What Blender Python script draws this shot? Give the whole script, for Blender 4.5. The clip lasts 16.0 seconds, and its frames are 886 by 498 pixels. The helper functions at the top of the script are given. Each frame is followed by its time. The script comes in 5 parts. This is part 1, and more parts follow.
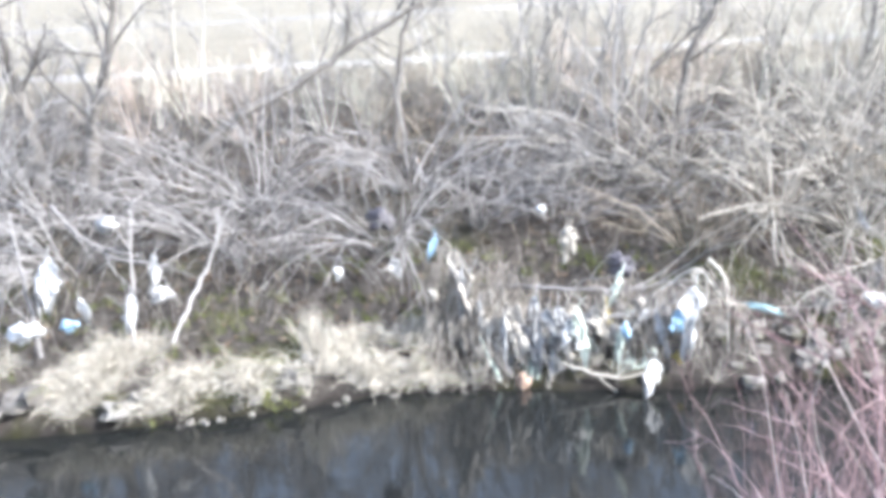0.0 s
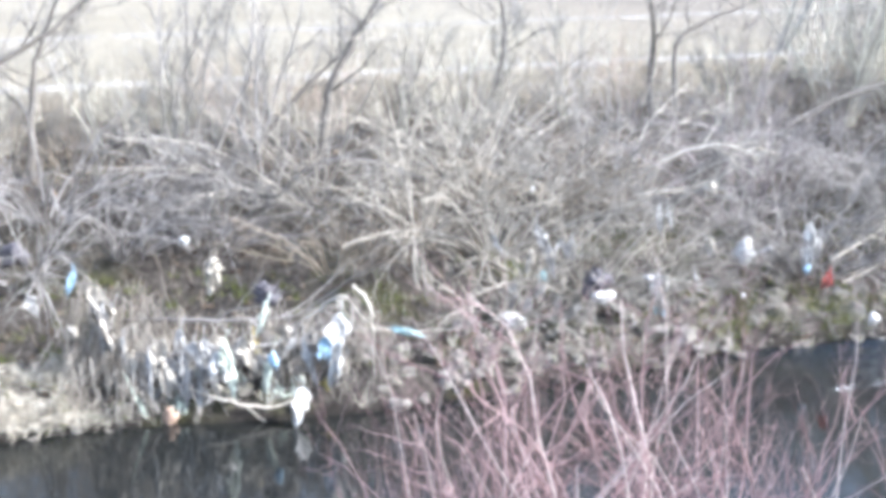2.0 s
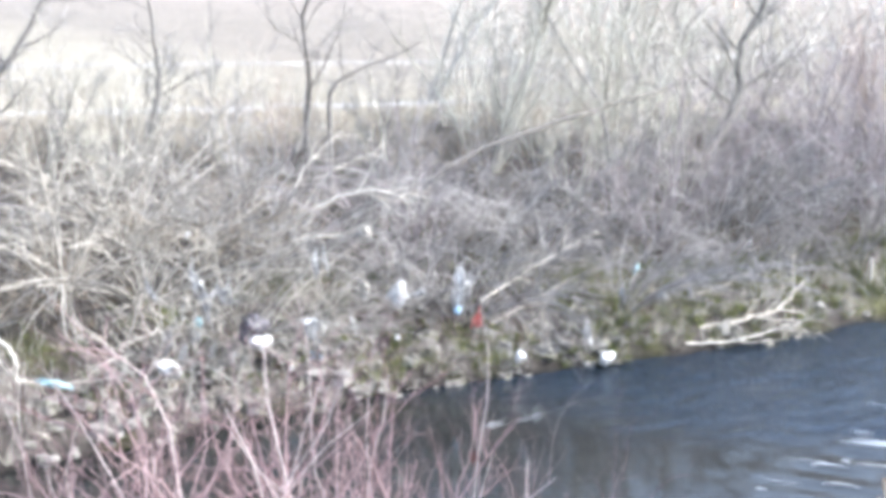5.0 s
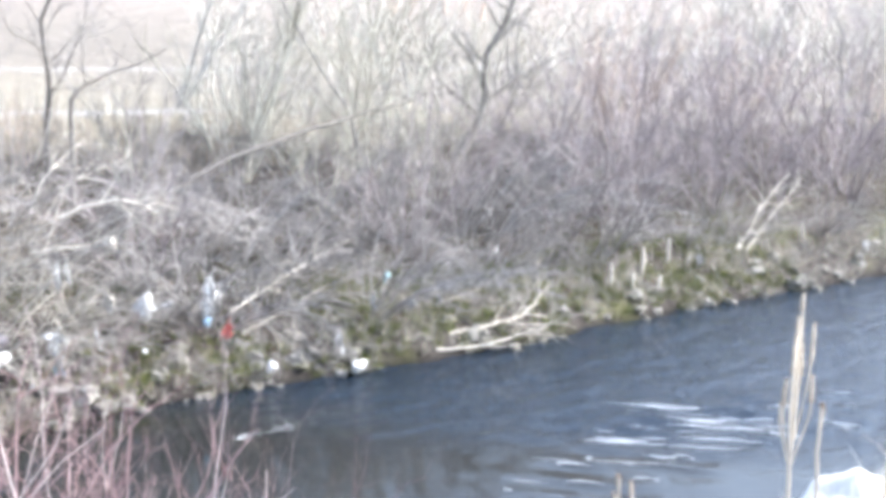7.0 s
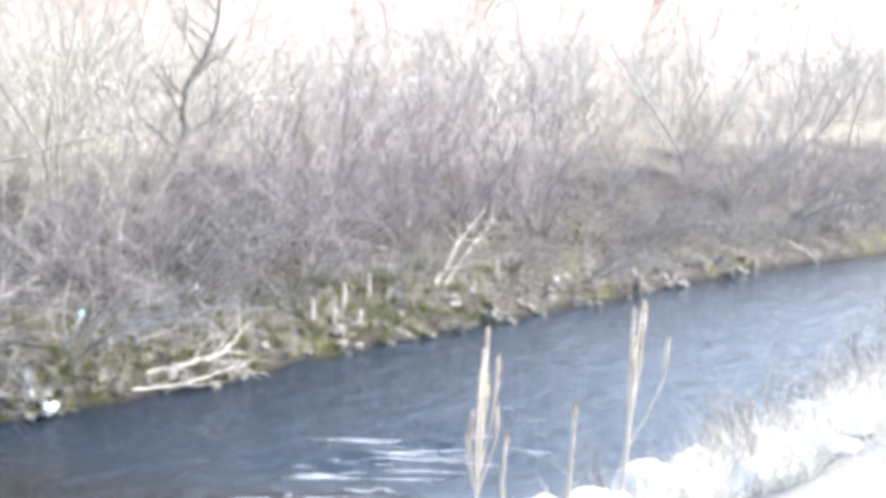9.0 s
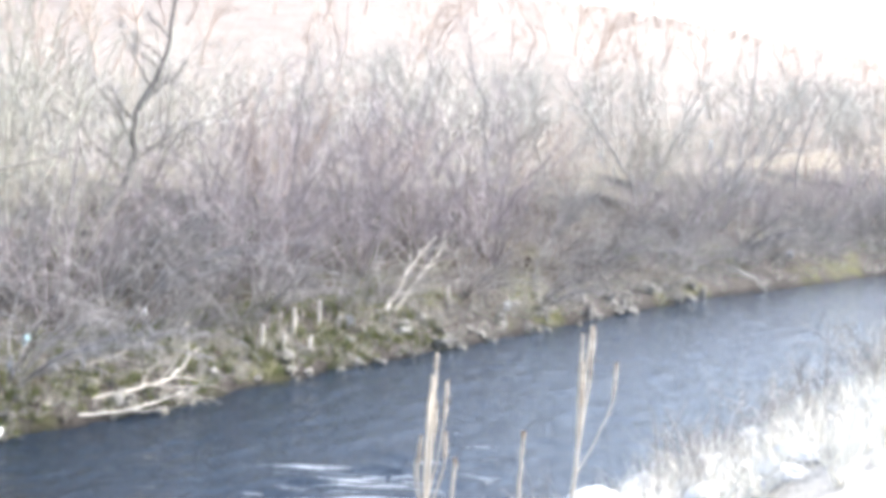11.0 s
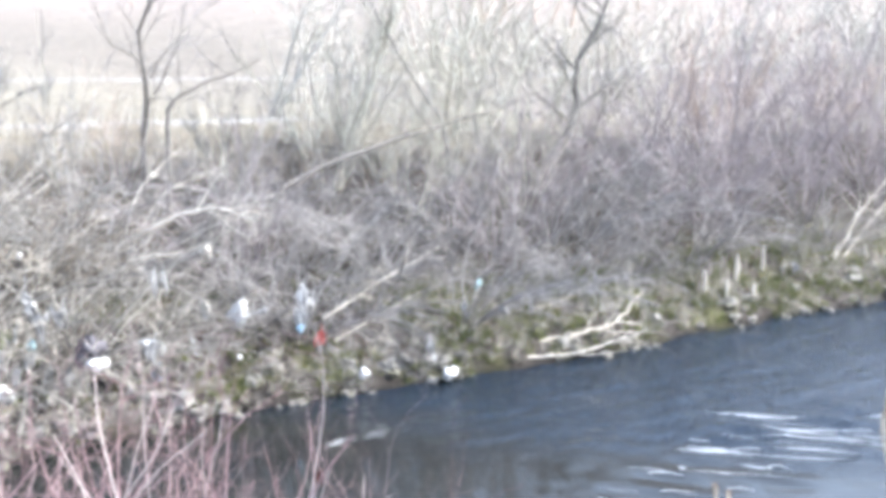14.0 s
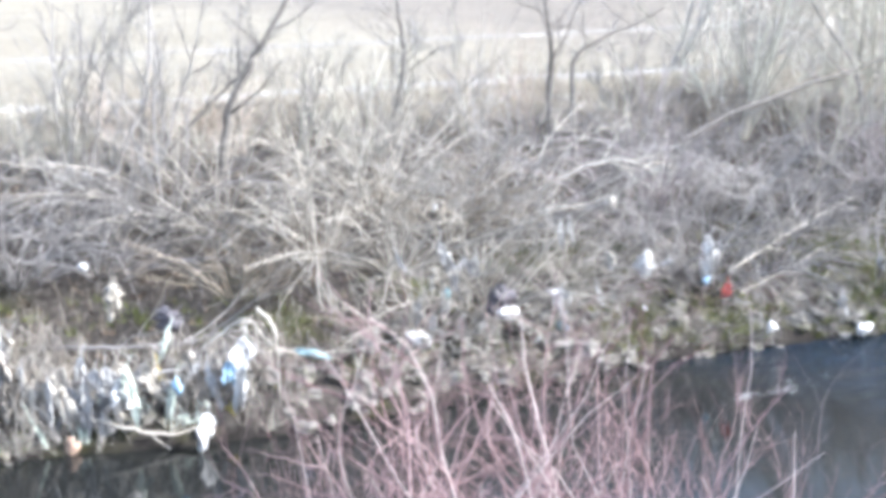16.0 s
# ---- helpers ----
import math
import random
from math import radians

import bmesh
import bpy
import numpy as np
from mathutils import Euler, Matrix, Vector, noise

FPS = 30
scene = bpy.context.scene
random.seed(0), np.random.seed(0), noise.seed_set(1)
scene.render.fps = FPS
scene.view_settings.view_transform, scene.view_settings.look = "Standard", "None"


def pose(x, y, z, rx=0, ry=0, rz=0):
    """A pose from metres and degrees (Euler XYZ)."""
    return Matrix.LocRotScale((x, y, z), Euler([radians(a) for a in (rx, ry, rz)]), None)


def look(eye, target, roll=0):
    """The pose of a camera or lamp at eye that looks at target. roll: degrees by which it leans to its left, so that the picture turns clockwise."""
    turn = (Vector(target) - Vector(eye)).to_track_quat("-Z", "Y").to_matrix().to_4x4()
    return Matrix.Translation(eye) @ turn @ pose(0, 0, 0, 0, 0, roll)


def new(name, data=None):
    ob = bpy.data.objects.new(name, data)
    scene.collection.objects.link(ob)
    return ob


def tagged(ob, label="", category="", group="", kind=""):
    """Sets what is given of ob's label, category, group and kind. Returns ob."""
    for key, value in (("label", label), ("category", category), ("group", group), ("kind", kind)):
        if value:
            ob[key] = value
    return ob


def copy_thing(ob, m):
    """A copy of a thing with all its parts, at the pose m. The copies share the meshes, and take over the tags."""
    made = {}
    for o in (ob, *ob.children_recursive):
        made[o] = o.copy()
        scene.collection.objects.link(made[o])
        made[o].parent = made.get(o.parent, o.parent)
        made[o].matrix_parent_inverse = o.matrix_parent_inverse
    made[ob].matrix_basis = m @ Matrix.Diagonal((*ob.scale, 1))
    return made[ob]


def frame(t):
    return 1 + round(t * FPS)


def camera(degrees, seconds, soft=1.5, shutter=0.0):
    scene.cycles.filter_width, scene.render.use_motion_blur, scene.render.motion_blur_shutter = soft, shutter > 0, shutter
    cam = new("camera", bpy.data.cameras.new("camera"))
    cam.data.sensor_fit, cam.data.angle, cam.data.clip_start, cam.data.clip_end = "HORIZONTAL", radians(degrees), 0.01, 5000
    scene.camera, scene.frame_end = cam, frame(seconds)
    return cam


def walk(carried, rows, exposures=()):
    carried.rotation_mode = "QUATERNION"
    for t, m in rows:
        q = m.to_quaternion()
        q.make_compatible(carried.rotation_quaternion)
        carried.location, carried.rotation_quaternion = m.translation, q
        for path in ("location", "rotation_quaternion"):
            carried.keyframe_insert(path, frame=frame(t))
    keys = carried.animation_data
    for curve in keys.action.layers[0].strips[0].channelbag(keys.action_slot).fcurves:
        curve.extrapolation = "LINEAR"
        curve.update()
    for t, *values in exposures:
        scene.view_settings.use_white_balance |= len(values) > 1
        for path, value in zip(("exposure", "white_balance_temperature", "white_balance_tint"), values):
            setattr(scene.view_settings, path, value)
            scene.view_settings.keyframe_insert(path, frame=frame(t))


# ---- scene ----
# ---------------------------------------------------------------- camera
# Held at arm's length by someone turning on the spot, five metres above the water.
LENS = 36.45
cam = camera(LENS, 16.0, soft=5.2)
EYE, ARM = 5.0, 0.35
TURNS = [
    (0.0, 0.69, -12.98, -3.08), (0.5, -2.37, -12.33, -2.56), (1.0, -5.44, -12.38, -2.2), (1.5, -10.02, -12.5, -2.08),
    (2.0, -14.4, -12.31, -1.37), (2.5, -16.99, -11.68, -0.85), (3.0, -19.63, -11.78, -0.46), (3.5, -21.04, -11.31, -0.85),
    (4.0, -23.76, -11.18, -0.16), (4.2, -25.05, -10.94, -0.05), (5.25, -30.2, -10.35, 1.2), (6.3, -35.25, -9.96, 2.27),
    (6.5, -35.91, -10.04, 2.36), (7.0, -39.5, -9.82, 1.94), (7.5, -42.71, -9.46, 1.52), (8.0, -46.25, -9.2, 2.97),
    (8.5, -49.59, -9.06, 3.31), (9.0, -52.05, -7.68, 3.57), (9.2, -52.96, -7.4, 4.05), (10.25, -55.6, -6.7, 4.1),
    (11.3, -52.98, -6.43, 3.99), (11.5, -52.23, -6.54, 3.81), (12.0, -49.51, -7.23, 3.75), (12.5, -46.86, -7.84, 3.3),
    (13.0, -43.28, -8.26, 2.35), (13.5, -39.87, -8.97, 1.84), (14.0, -35.62, -9.62, 1.29), (14.5, -31.27, -10.09, 0.54),
    (15.0, -25.99, -10.48, -0.7), (15.5, -22.01, -11.09, -1.31), (16.0, -18.53, -11.61, -1.88),
]


def held(yaw, pitch, roll):
    a = radians(yaw)
    return pose(-ARM * math.sin(a), ARM * math.cos(a), EYE, 90 + pitch, 0, yaw) @ pose(0, 0, 0, 0, 0, roll)


EXPOSURES = [(0.0, 2.1, 5930, 10), (3.5, 2.13, 5950, 10), (6.5, 2.3, 6080, 10), (7.5, 2.29, 6150, 11), (9.0, 2.4, 6250, 11), (9.2, 2.4, 6250, 11), (11.3, 2.18, 6250, 11), (12.5, 2.1, 6150, 10), (14.0, 2.27, 6050, 10), (15.3, 2.26, 5950, 10), (16.0, 2.14, 5950, 10)]
walk(cam, [(t, held(a, b, c)) for t, a, b, c in TURNS], EXPOSURES)

# ---------------------------------------------------------------- light
SUN_FROM, SUN_UP = 116.0, 37.0          # degrees clockwise from +y, and above the horizon
world = bpy.data.worlds.new("sky")
scene.world = world
world.use_nodes = True
wn = world.node_tree.nodes
sky = wn.new("ShaderNodeTexSky")
sky.sky_type = "NISHITA"
sky.sun_disc = False
sky.sun_elevation = radians(SUN_UP)
sky.sun_rotation = radians(SUN_FROM)
sky.air_density, sky.dust_density, sky.ozone_density = 1.0, 1.8, 1.0
wn["Background"].inputs["Strength"].default_value = 0.15
haze = wn.new("ShaderNodeHueSaturation")          # a milky winter sky
haze.inputs["Saturation"].default_value = 0.72
world.node_tree.links.new(sky.outputs[0], haze.inputs["Color"])
world.node_tree.links.new(haze.outputs[0], wn["Background"].inputs["Color"])
sun = new("sun", bpy.data.lights.new("sun", "SUN"))
sun.data.energy, sun.data.angle, sun.data.color = 2.8, radians(3.0), (1.0, 0.95, 0.89)
toward = Vector((math.sin(radians(SUN_FROM)) * math.cos(radians(SUN_UP)),
                 math.cos(radians(SUN_FROM)) * math.cos(radians(SUN_UP)), math.sin(radians(SUN_UP))))
sun.matrix_world = look(toward * 100, (0, 0, 0))


# ---------------------------------------------------------------- materials
class Nodes:
    """A small wrapper to write node materials briefly."""

    def __init__(self, name):
        self.mat = bpy.data.materials.new(name)
        self.mat.use_nodes = True
        self.tree = self.mat.node_tree
        self.bsdf = self.tree.nodes["Principled BSDF"]

    def add(self, kind, **inputs):
        node = self.tree.nodes.new(kind)
        for key, value in inputs.items():
            self.put(node.inputs[key.replace("_", " ")], value)
        return node

    def put(self, socket, value):
        if hasattr(value, "is_output"):
            self.tree.links.new(value, socket)
        else:
            socket.default_value = value

    def place(self):
        return self.add("ShaderNodeNewGeometry").outputs["Position"]

    def local(self):
        return self.add("ShaderNodeTexCoord").outputs["Object"]

    def noise(self, scale, detail=4.0, rough=0.55, at=None, stretch=None):
        at = at or self.local()
        if stretch:
            m = self.add("ShaderNodeMapping", Vector=at)
            m.inputs["Scale"].default_value = stretch
            at = m.outputs[0]
        return self.add("ShaderNodeTexNoise", Vector=at, Scale=scale, Detail=detail, Roughness=rough).outputs["Fac"]

    def ramp(self, fac, *stops):
        node = self.add("ShaderNodeValToRGB", Fac=fac)
        marks = node.color_ramp.elements
        while len(marks) < len(stops):
            marks.new(0.5)
        for mark, (where, colour) in zip(marks, stops):
            mark.position, mark.color = where, (*colour, 1)
        return node.outputs[0]

    def mix(self, fac, a, b):
        node = self.add("ShaderNodeMix")
        node.data_type = "RGBA"
        self.put(node.inputs[0], fac)
        for socket, value in ((node.inputs[6], a), (node.inputs[7], b)):
            self.put(socket, (*value, 1) if isinstance(value, tuple) else value)
        return node.outputs[2]

    def math(self, op, a, b=0.0):
        node = self.add("ShaderNodeMath")
        node.operation = op
        self.put(node.inputs[0], a)
        self.put(node.inputs[1], b)
        return node.outputs[0]

    def span(self, value, a, b, c=0.0, d=1.0):
        node = self.add("ShaderNodeMapRange")
        for socket, v in zip(node.inputs[:5], (value, a, b, c, d)):
            self.put(socket, v)
        return node.outputs[0]

    def bump(self, height, strength=0.4, distance=0.02):
        self.put(self.bsdf.inputs["Normal"],
                 self.add("ShaderNodeBump", Height=height, Strength=strength, Distance=distance).outputs[0])

    def done(self, colour, rough=0.85, spec=0.3):
        self.put(self.bsdf.inputs["Base Color"], (*colour, 1) if isinstance(colour, tuple) else colour)
        self.put(self.bsdf.inputs["Roughness"], rough)
        self.bsdf.inputs["Specular IOR Level"].default_value = spec
        return self.mat


def bark(name, dark, light, scale=9.0):
    """Bark and twigs: every stick its own tone, with grain along it and lichen spots."""
    n = Nodes(name)
    own = n.add("ShaderNodeNewGeometry").outputs["Random Per Island"]
    thing = n.add("ShaderNodeObjectInfo").outputs["Random"]
    tone = n.math("ADD", n.math("MULTIPLY", own, 0.65), n.math("MULTIPLY", thing, 0.35))
    base = n.ramp(tone, (0.12, dark), (0.85, light))
    grain = n.noise(scale, 6.0, 0.65)
    colour = n.mix(n.span(grain, 0.35, 0.7, 0.0, 0.45), base, tuple(c * 0.55 for c in dark))
    n.bump(n.noise(scale * 4), 0.5, 0.01)
    return n.done(colour, 0.9, 0.2)


def plain(name, colour, vary=0.25, rough=0.6, scale=12.0, spec=0.4, sheer=0.0):
    """Plastic, cloth and paper, dirtied in patches."""
    n = Nodes(name)
    dirt = n.noise(scale, 5.0, 0.6)
    grime = tuple(c * 0.45 + b for c, b in zip(colour, (0.05, 0.043, 0.033)))
    base = n.mix(n.span(dirt, 0.45, 0.75, 0.0, min(1.0, vary * 2)), colour, grime)
    n.bump(n.noise(scale * 2.5), 0.5, 0.01)
    if sheer:
        n.bsdf.inputs["Transmission Weight"].default_value = sheer
    return n.done(base, rough, spec)


def stone_material(name, dark, light, moss=0.0):
    n = Nodes(name)
    own = n.add("ShaderNodeObjectInfo").outputs["Random"]
    base = n.ramp(own, (0.0, dark), (1.0, light))
    spots = n.noise(7.0, 8.0, 0.7)
    colour = n.mix(n.span(spots, 0.38, 0.68, 0.0, 0.7), base, tuple(c * 0.55 for c in dark))
    if moss:
        green = n.noise(2.3, 4.0)
        colour = n.mix(n.span(green, 0.5, 0.62, 0.0, moss), colour, (0.085, 0.09, 0.025))
    n.bump(n.noise(14.0, 8.0, 0.7), 0.7, 0.03)
    return n.done(colour, 0.9, 0.25)


def ground_material():
    n = Nodes("bank_and_field")
    at = n.place()
    axis = n.add("ShaderNodeSeparateXYZ", Vector=at).outputs
    broad, fine = n.noise(0.55, 5.0, 0.6, at), n.noise(9.0, 8.0, 0.7, at)
    litter = n.ramp(fine, (0.32, (0.028, 0.024, 0.021)), (0.52, (0.075, 0.066, 0.058)), (0.78, (0.175, 0.157, 0.137)))
    moss = n.ramp(n.noise(16.0, 6.0, 0.7, at), (0.3, (0.035, 0.04, 0.012)), (0.7, (0.15, 0.155, 0.045)))
    low = n.span(axis[2], 0.7, 1.3, 0.6, 0.08)
    bank = n.mix(n.math("MULTIPLY", n.span(broad, 0.5, 0.6), low), litter, moss)
    straw = n.ramp(n.noise(3.0, 9.0, 0.75, at), (0.3, (0.17, 0.15, 0.115)), (0.7, (0.34, 0.31, 0.25)))
    field = n.mix(n.span(n.noise(0.05, 4.0, 0.6, at), 0.42, 0.62), straw, (0.22, 0.195, 0.15))
    wobble = n.math("ADD", axis[1], n.span(n.noise(0.4, 4.0, 0.6, at), 0.2, 0.8, -2.6, 2.6))
    colour = n.mix(n.span(wobble, 21.5, 25.2), bank, field)
    rough_land = n.ramp(n.noise(0.8, 9.0, 0.8, at), (0.3, (0.12, 0.105, 0.09)), (0.7, (0.25, 0.22, 0.185)))
    colour = n.mix(n.math("MULTIPLY", n.span(axis[0], 13.0, 22.0, 0.0, 0.85), n.span(axis[1], 23.0, 27.0)), colour, rough_land)
    wood_floor = n.ramp(n.noise(0.35, 9.0, 0.8, at), (0.3, (0.18, 0.15, 0.128)), (0.7, (0.32, 0.275, 0.238)))
    colour = n.mix(n.span(axis[2], 3.4, 6.0), colour, wood_floor)
    gravel = n.ramp(n.noise(22.0, 8.0, 0.75, at), (0.3, (0.27, 0.25, 0.22)), (0.7, (0.66, 0.63, 0.575)))
    colour = n.mix(n.span(axis[1], 7.6, 6.8), colour, gravel)
    wet = n.span(axis[2], 0.02, 0.16, 0.35, 1.0)
    hue = n.add("ShaderNodeHueSaturation", Color=colour, Value=wet)
    n.bump(n.noise(11.0, 9.0, 0.75, at), 1.0, 0.06)
    return n.done(hue.outputs[0], 0.95, 0.15)


def water_material():
    n = Nodes("river_water")
    at = n.place()
    x = n.add("ShaderNodeSeparateXYZ", Vector=at).outputs[0]
    n.bsdf.inputs["IOR"].default_value = 1.333
    y = n.add("ShaderNodeSeparateXYZ", Vector=at).outputs[1]
    small = n.noise(4.5, 5.0, 0.65, at, (0.75, 1.5, 1.0))
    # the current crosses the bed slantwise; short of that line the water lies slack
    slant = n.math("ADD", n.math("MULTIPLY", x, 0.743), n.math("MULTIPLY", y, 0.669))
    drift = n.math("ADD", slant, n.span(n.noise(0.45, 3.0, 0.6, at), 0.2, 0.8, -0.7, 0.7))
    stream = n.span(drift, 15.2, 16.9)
    chop = n.math("ADD", n.span(x, 2.0, 10.0, 0.03, 0.06), n.math("MULTIPLY", stream, 1.1))
    swell = n.noise(1.5, 3.0, 0.6, at, (0.7, 1.9, 1.0))
    first = n.add("ShaderNodeBump", Height=swell, Strength=n.math("ADD", n.math("MULTIPLY", stream, 0.75), 0.02), Distance=0.12).outputs[0]
    n.put(n.bsdf.inputs["Normal"], n.add("ShaderNodeBump", Height=small, Strength=chop, Distance=0.03, Normal=first).outputs[0])
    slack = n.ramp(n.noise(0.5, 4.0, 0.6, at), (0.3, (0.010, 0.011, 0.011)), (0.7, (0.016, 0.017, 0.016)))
    # the sky's blue, reflected by the ripples, is put into the current's colour
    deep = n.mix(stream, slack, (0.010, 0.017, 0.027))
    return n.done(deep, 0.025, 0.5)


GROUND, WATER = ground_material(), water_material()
TWIG = bark("grey_willow_twigs", (0.122, 0.114, 0.112), (0.49, 0.465, 0.445))
TWIG_MAUVE = bark("mauve_grey_twigs", (0.18, 0.15, 0.155), (0.46, 0.41, 0.415))
TWIG_OLIVE = bark("olive_grey_twigs", (0.30, 0.285, 0.235), (0.60, 0.575, 0.49))
TWIG_PINK = bark("pinkish_tan_twigs", (0.36, 0.285, 0.24), (0.66, 0.555, 0.48))
TWIG_LIGHT = bark("bleached_twigs", (0.23, 0.212, 0.185), (0.56, 0.52, 0.46))
TWIG_WARM = bark("tan_twigs", (0.22, 0.178, 0.14), (0.47, 0.415, 0.335))
TWIG_PALE = bark("pale_dead_wood", (0.42, 0.38, 0.32), (0.66, 0.62, 0.55))
TRUNK = bark("grey_brown_bark", (0.105, 0.095, 0.085), (0.25, 0.23, 0.205), 6.0)
RED_TWIG = bark("red_dogwood_twigs", (0.21, 0.125, 0.13), (0.45, 0.335, 0.335))
RED_PALE = bark("pinkish_dogwood_stems", (0.36, 0.29, 0.28), (0.64, 0.56, 0.53))
FAR_TWIG = bark("far_wood_twigs", (0.34, 0.27, 0.225), (0.60, 0.50, 0.43))
SCRUB_TWIG = bark("scrub_twigs", (0.29, 0.275, 0.245), (0.55, 0.52, 0.465))
STRAW = bark("dry_straw", (0.40, 0.365, 0.30), (0.75, 0.71, 0.62))
# paler copy of the straw: the near bank's overexposure is put into the colour
GLARE_STRAW = bark("glare_white_straw", (0.60, 0.56, 0.47), (0.84, 0.81, 0.73))
STALK = bark("dry_seed_stalk", (0.40, 0.34, 0.27), (0.66, 0.59, 0.49))
CAPSULE = bark("brown_seed_capsules", (0.20, 0.145, 0.105), (0.44, 0.35, 0.27))
LEAF = bark("dead_leaves", (0.06, 0.044, 0.034), (0.22, 0.17, 0.125))
GREEN = bark("green_grass", (0.09, 0.11, 0.03), (0.28, 0.29, 0.12))
STRAND = bark("flood_fibre", (0.21, 0.185, 0.16), (0.55, 0.51, 0.46))
STONE = stone_material("bank_stone", (0.17, 0.155, 0.14), (0.37, 0.35, 0.32), 0.45)
STONE_WHITE = stone_material("white_limestone", (0.62, 0.60, 0.57), (0.80, 0.78, 0.75))

WHITE_BAG = plain("white_plastic", (0.54, 0.54, 0.535), 0.5)
BRIGHT_BAG = plain("clean_white_plastic", (0.64, 0.64, 0.635), 0.25)
GREY_BAG = plain("grey_plastic", (0.38, 0.375, 0.37), 0.4)
CREAM_RAG = plain("cream_cloth", (0.46, 0.425, 0.37), 0.4, 0.85)
BLUE_BAG = plain("light_blue_plastic", (0.35, 0.52, 0.67), 0.25)
TEAL_BAG = plain("teal_plastic", (0.24, 0.37, 0.39), 0.35)
RED_BAG = plain("red_plastic", (0.52, 0.10, 0.085), 0.25)
GREEN_BAG = plain("pale_green_plastic", (0.58, 0.64, 0.57), 0.25)
YELLOW = plain("yellow_tape", (0.55, 0.44, 0.12), 0.2)
ORANGE = plain("faded_orange_plastic", (0.44, 0.31, 0.235), 0.4)
DARK_BAG = plain("dark_violet_plastic", (0.085, 0.08, 0.095), 0.3)
ROAD = stone_material("pale_road_dust", (0.27, 0.255, 0.235), (0.34, 0.325, 0.30))


# ---------------------------------------------------------------- mesh helpers
class Geo:
    """Gathers vertices and faces, then makes one mesh of them."""

    def __init__(self):
        self.v, self.q, self.t, self.n = [], [], [], 0

    def add(self, verts, quads=(), tris=()):
        verts = np.asarray(verts, float).reshape(-1, 3)
        if len(quads):
            self.q.append(np.asarray(quads, int).reshape(-1, 4) + self.n)
        if len(tris):
            self.t.append(np.asarray(tris, int).reshape(-1, 3) + self.n)
        self.v.append(verts)
        self.n += len(verts)

    def arrays(self):
        v = np.concatenate(self.v) if self.v else np.zeros((0, 3))
        q = np.concatenate(self.q) if self.q else np.zeros((0, 4), int)
        t = np.concatenate(self.t) if self.t else np.zeros((0, 3), int)
        return v, q, t

    def mesh(self, name, mat, smooth=True):
        v, q, t = self.arrays()
        me = bpy.data.meshes.new(name)
        me.vertices.add(len(v))
        me.vertices.foreach_set("co", v.astype(np.float32).ravel())
        loops = np.concatenate([q.ravel(), t.ravel()]).astype(np.int32)
        me.loops.add(len(loops))
        me.loops.foreach_set("vertex_index", loops)
        sizes = np.concatenate([np.full(len(q), 4), np.full(len(t), 3)]).astype(np.int32)
        me.polygons.add(len(sizes))
        me.polygons.foreach_set("loop_start", (np.cumsum(sizes) - sizes).astype(np.int32))
        me.polygons.foreach_set("loop_total", sizes)
        me.polygons.foreach_set("use_smooth", np.full(len(sizes), smooth))
        me.update(calc_edges=True)
        me.materials.append(mat)
        return me


def part(name, geo, mat, parent=None, label="", smooth=True):
    ob = new(name, geo.mesh(name, mat, smooth))
    if parent:
        ob.parent = parent
    return tagged(ob, label)


def thing(name, at, label, category, group="", turn=0.0):
    ob = new(name)
    ob.matrix_world = pose(*at, 0, 0, turn)
    ob.empty_display_size = 0.2
    return tagged(ob, label, category, group)


def unit(v):
    return v / (np.linalg.norm(v) + 1e-9)


def tube(geo, pts, radii, sides=3, flat=1.0):
    """A tapered stick along pts."""
    pts, radii = np.asarray(pts, float), np.asarray(radii, float)
    k = len(pts)
    way = np.gradient(pts, axis=0)
    way /= np.linalg.norm(way, axis=1, keepdims=True) + 1e-9
    ref = np.array([0.31, 0.84, 0.44]) if abs(way[0][2]) > 0.8 else np.array([0.1, 0.2, 0.97])
    a = np.cross(way, ref)
    a /= np.linalg.norm(a, axis=1, keepdims=True) + 1e-9
    b = np.cross(way, a)
    ang = np.arange(sides) * 2 * np.pi / sides
    ring = pts[:, None] + radii[:, None, None] * (a[:, None] * np.cos(ang)[None, :, None] + flat * b[:, None] * np.sin(ang)[None, :, None])
    i, j = np.meshgrid(np.arange(k - 1), np.arange(sides), indexing="ij")
    j2 = (j + 1) % sides
    quads = np.stack([i * sides + j, i * sides + j2, (i + 1) * sides + j2, (i + 1) * sides + j], -1)
    geo.add(ring, quads.reshape(-1, 4))


def bent(rng, p, d, length, segs, wiggle, pull):
    """A wandering line from p: pull is added to its direction at each step."""
    pts, d = [np.array(p, float)], unit(np.array(d, float))
    for _ in range(segs):
        d = unit(d + rng.normal(0, wiggle, 3) + pull)
        pts.append(pts[-1] + d * length / segs)
    return np.array(pts)


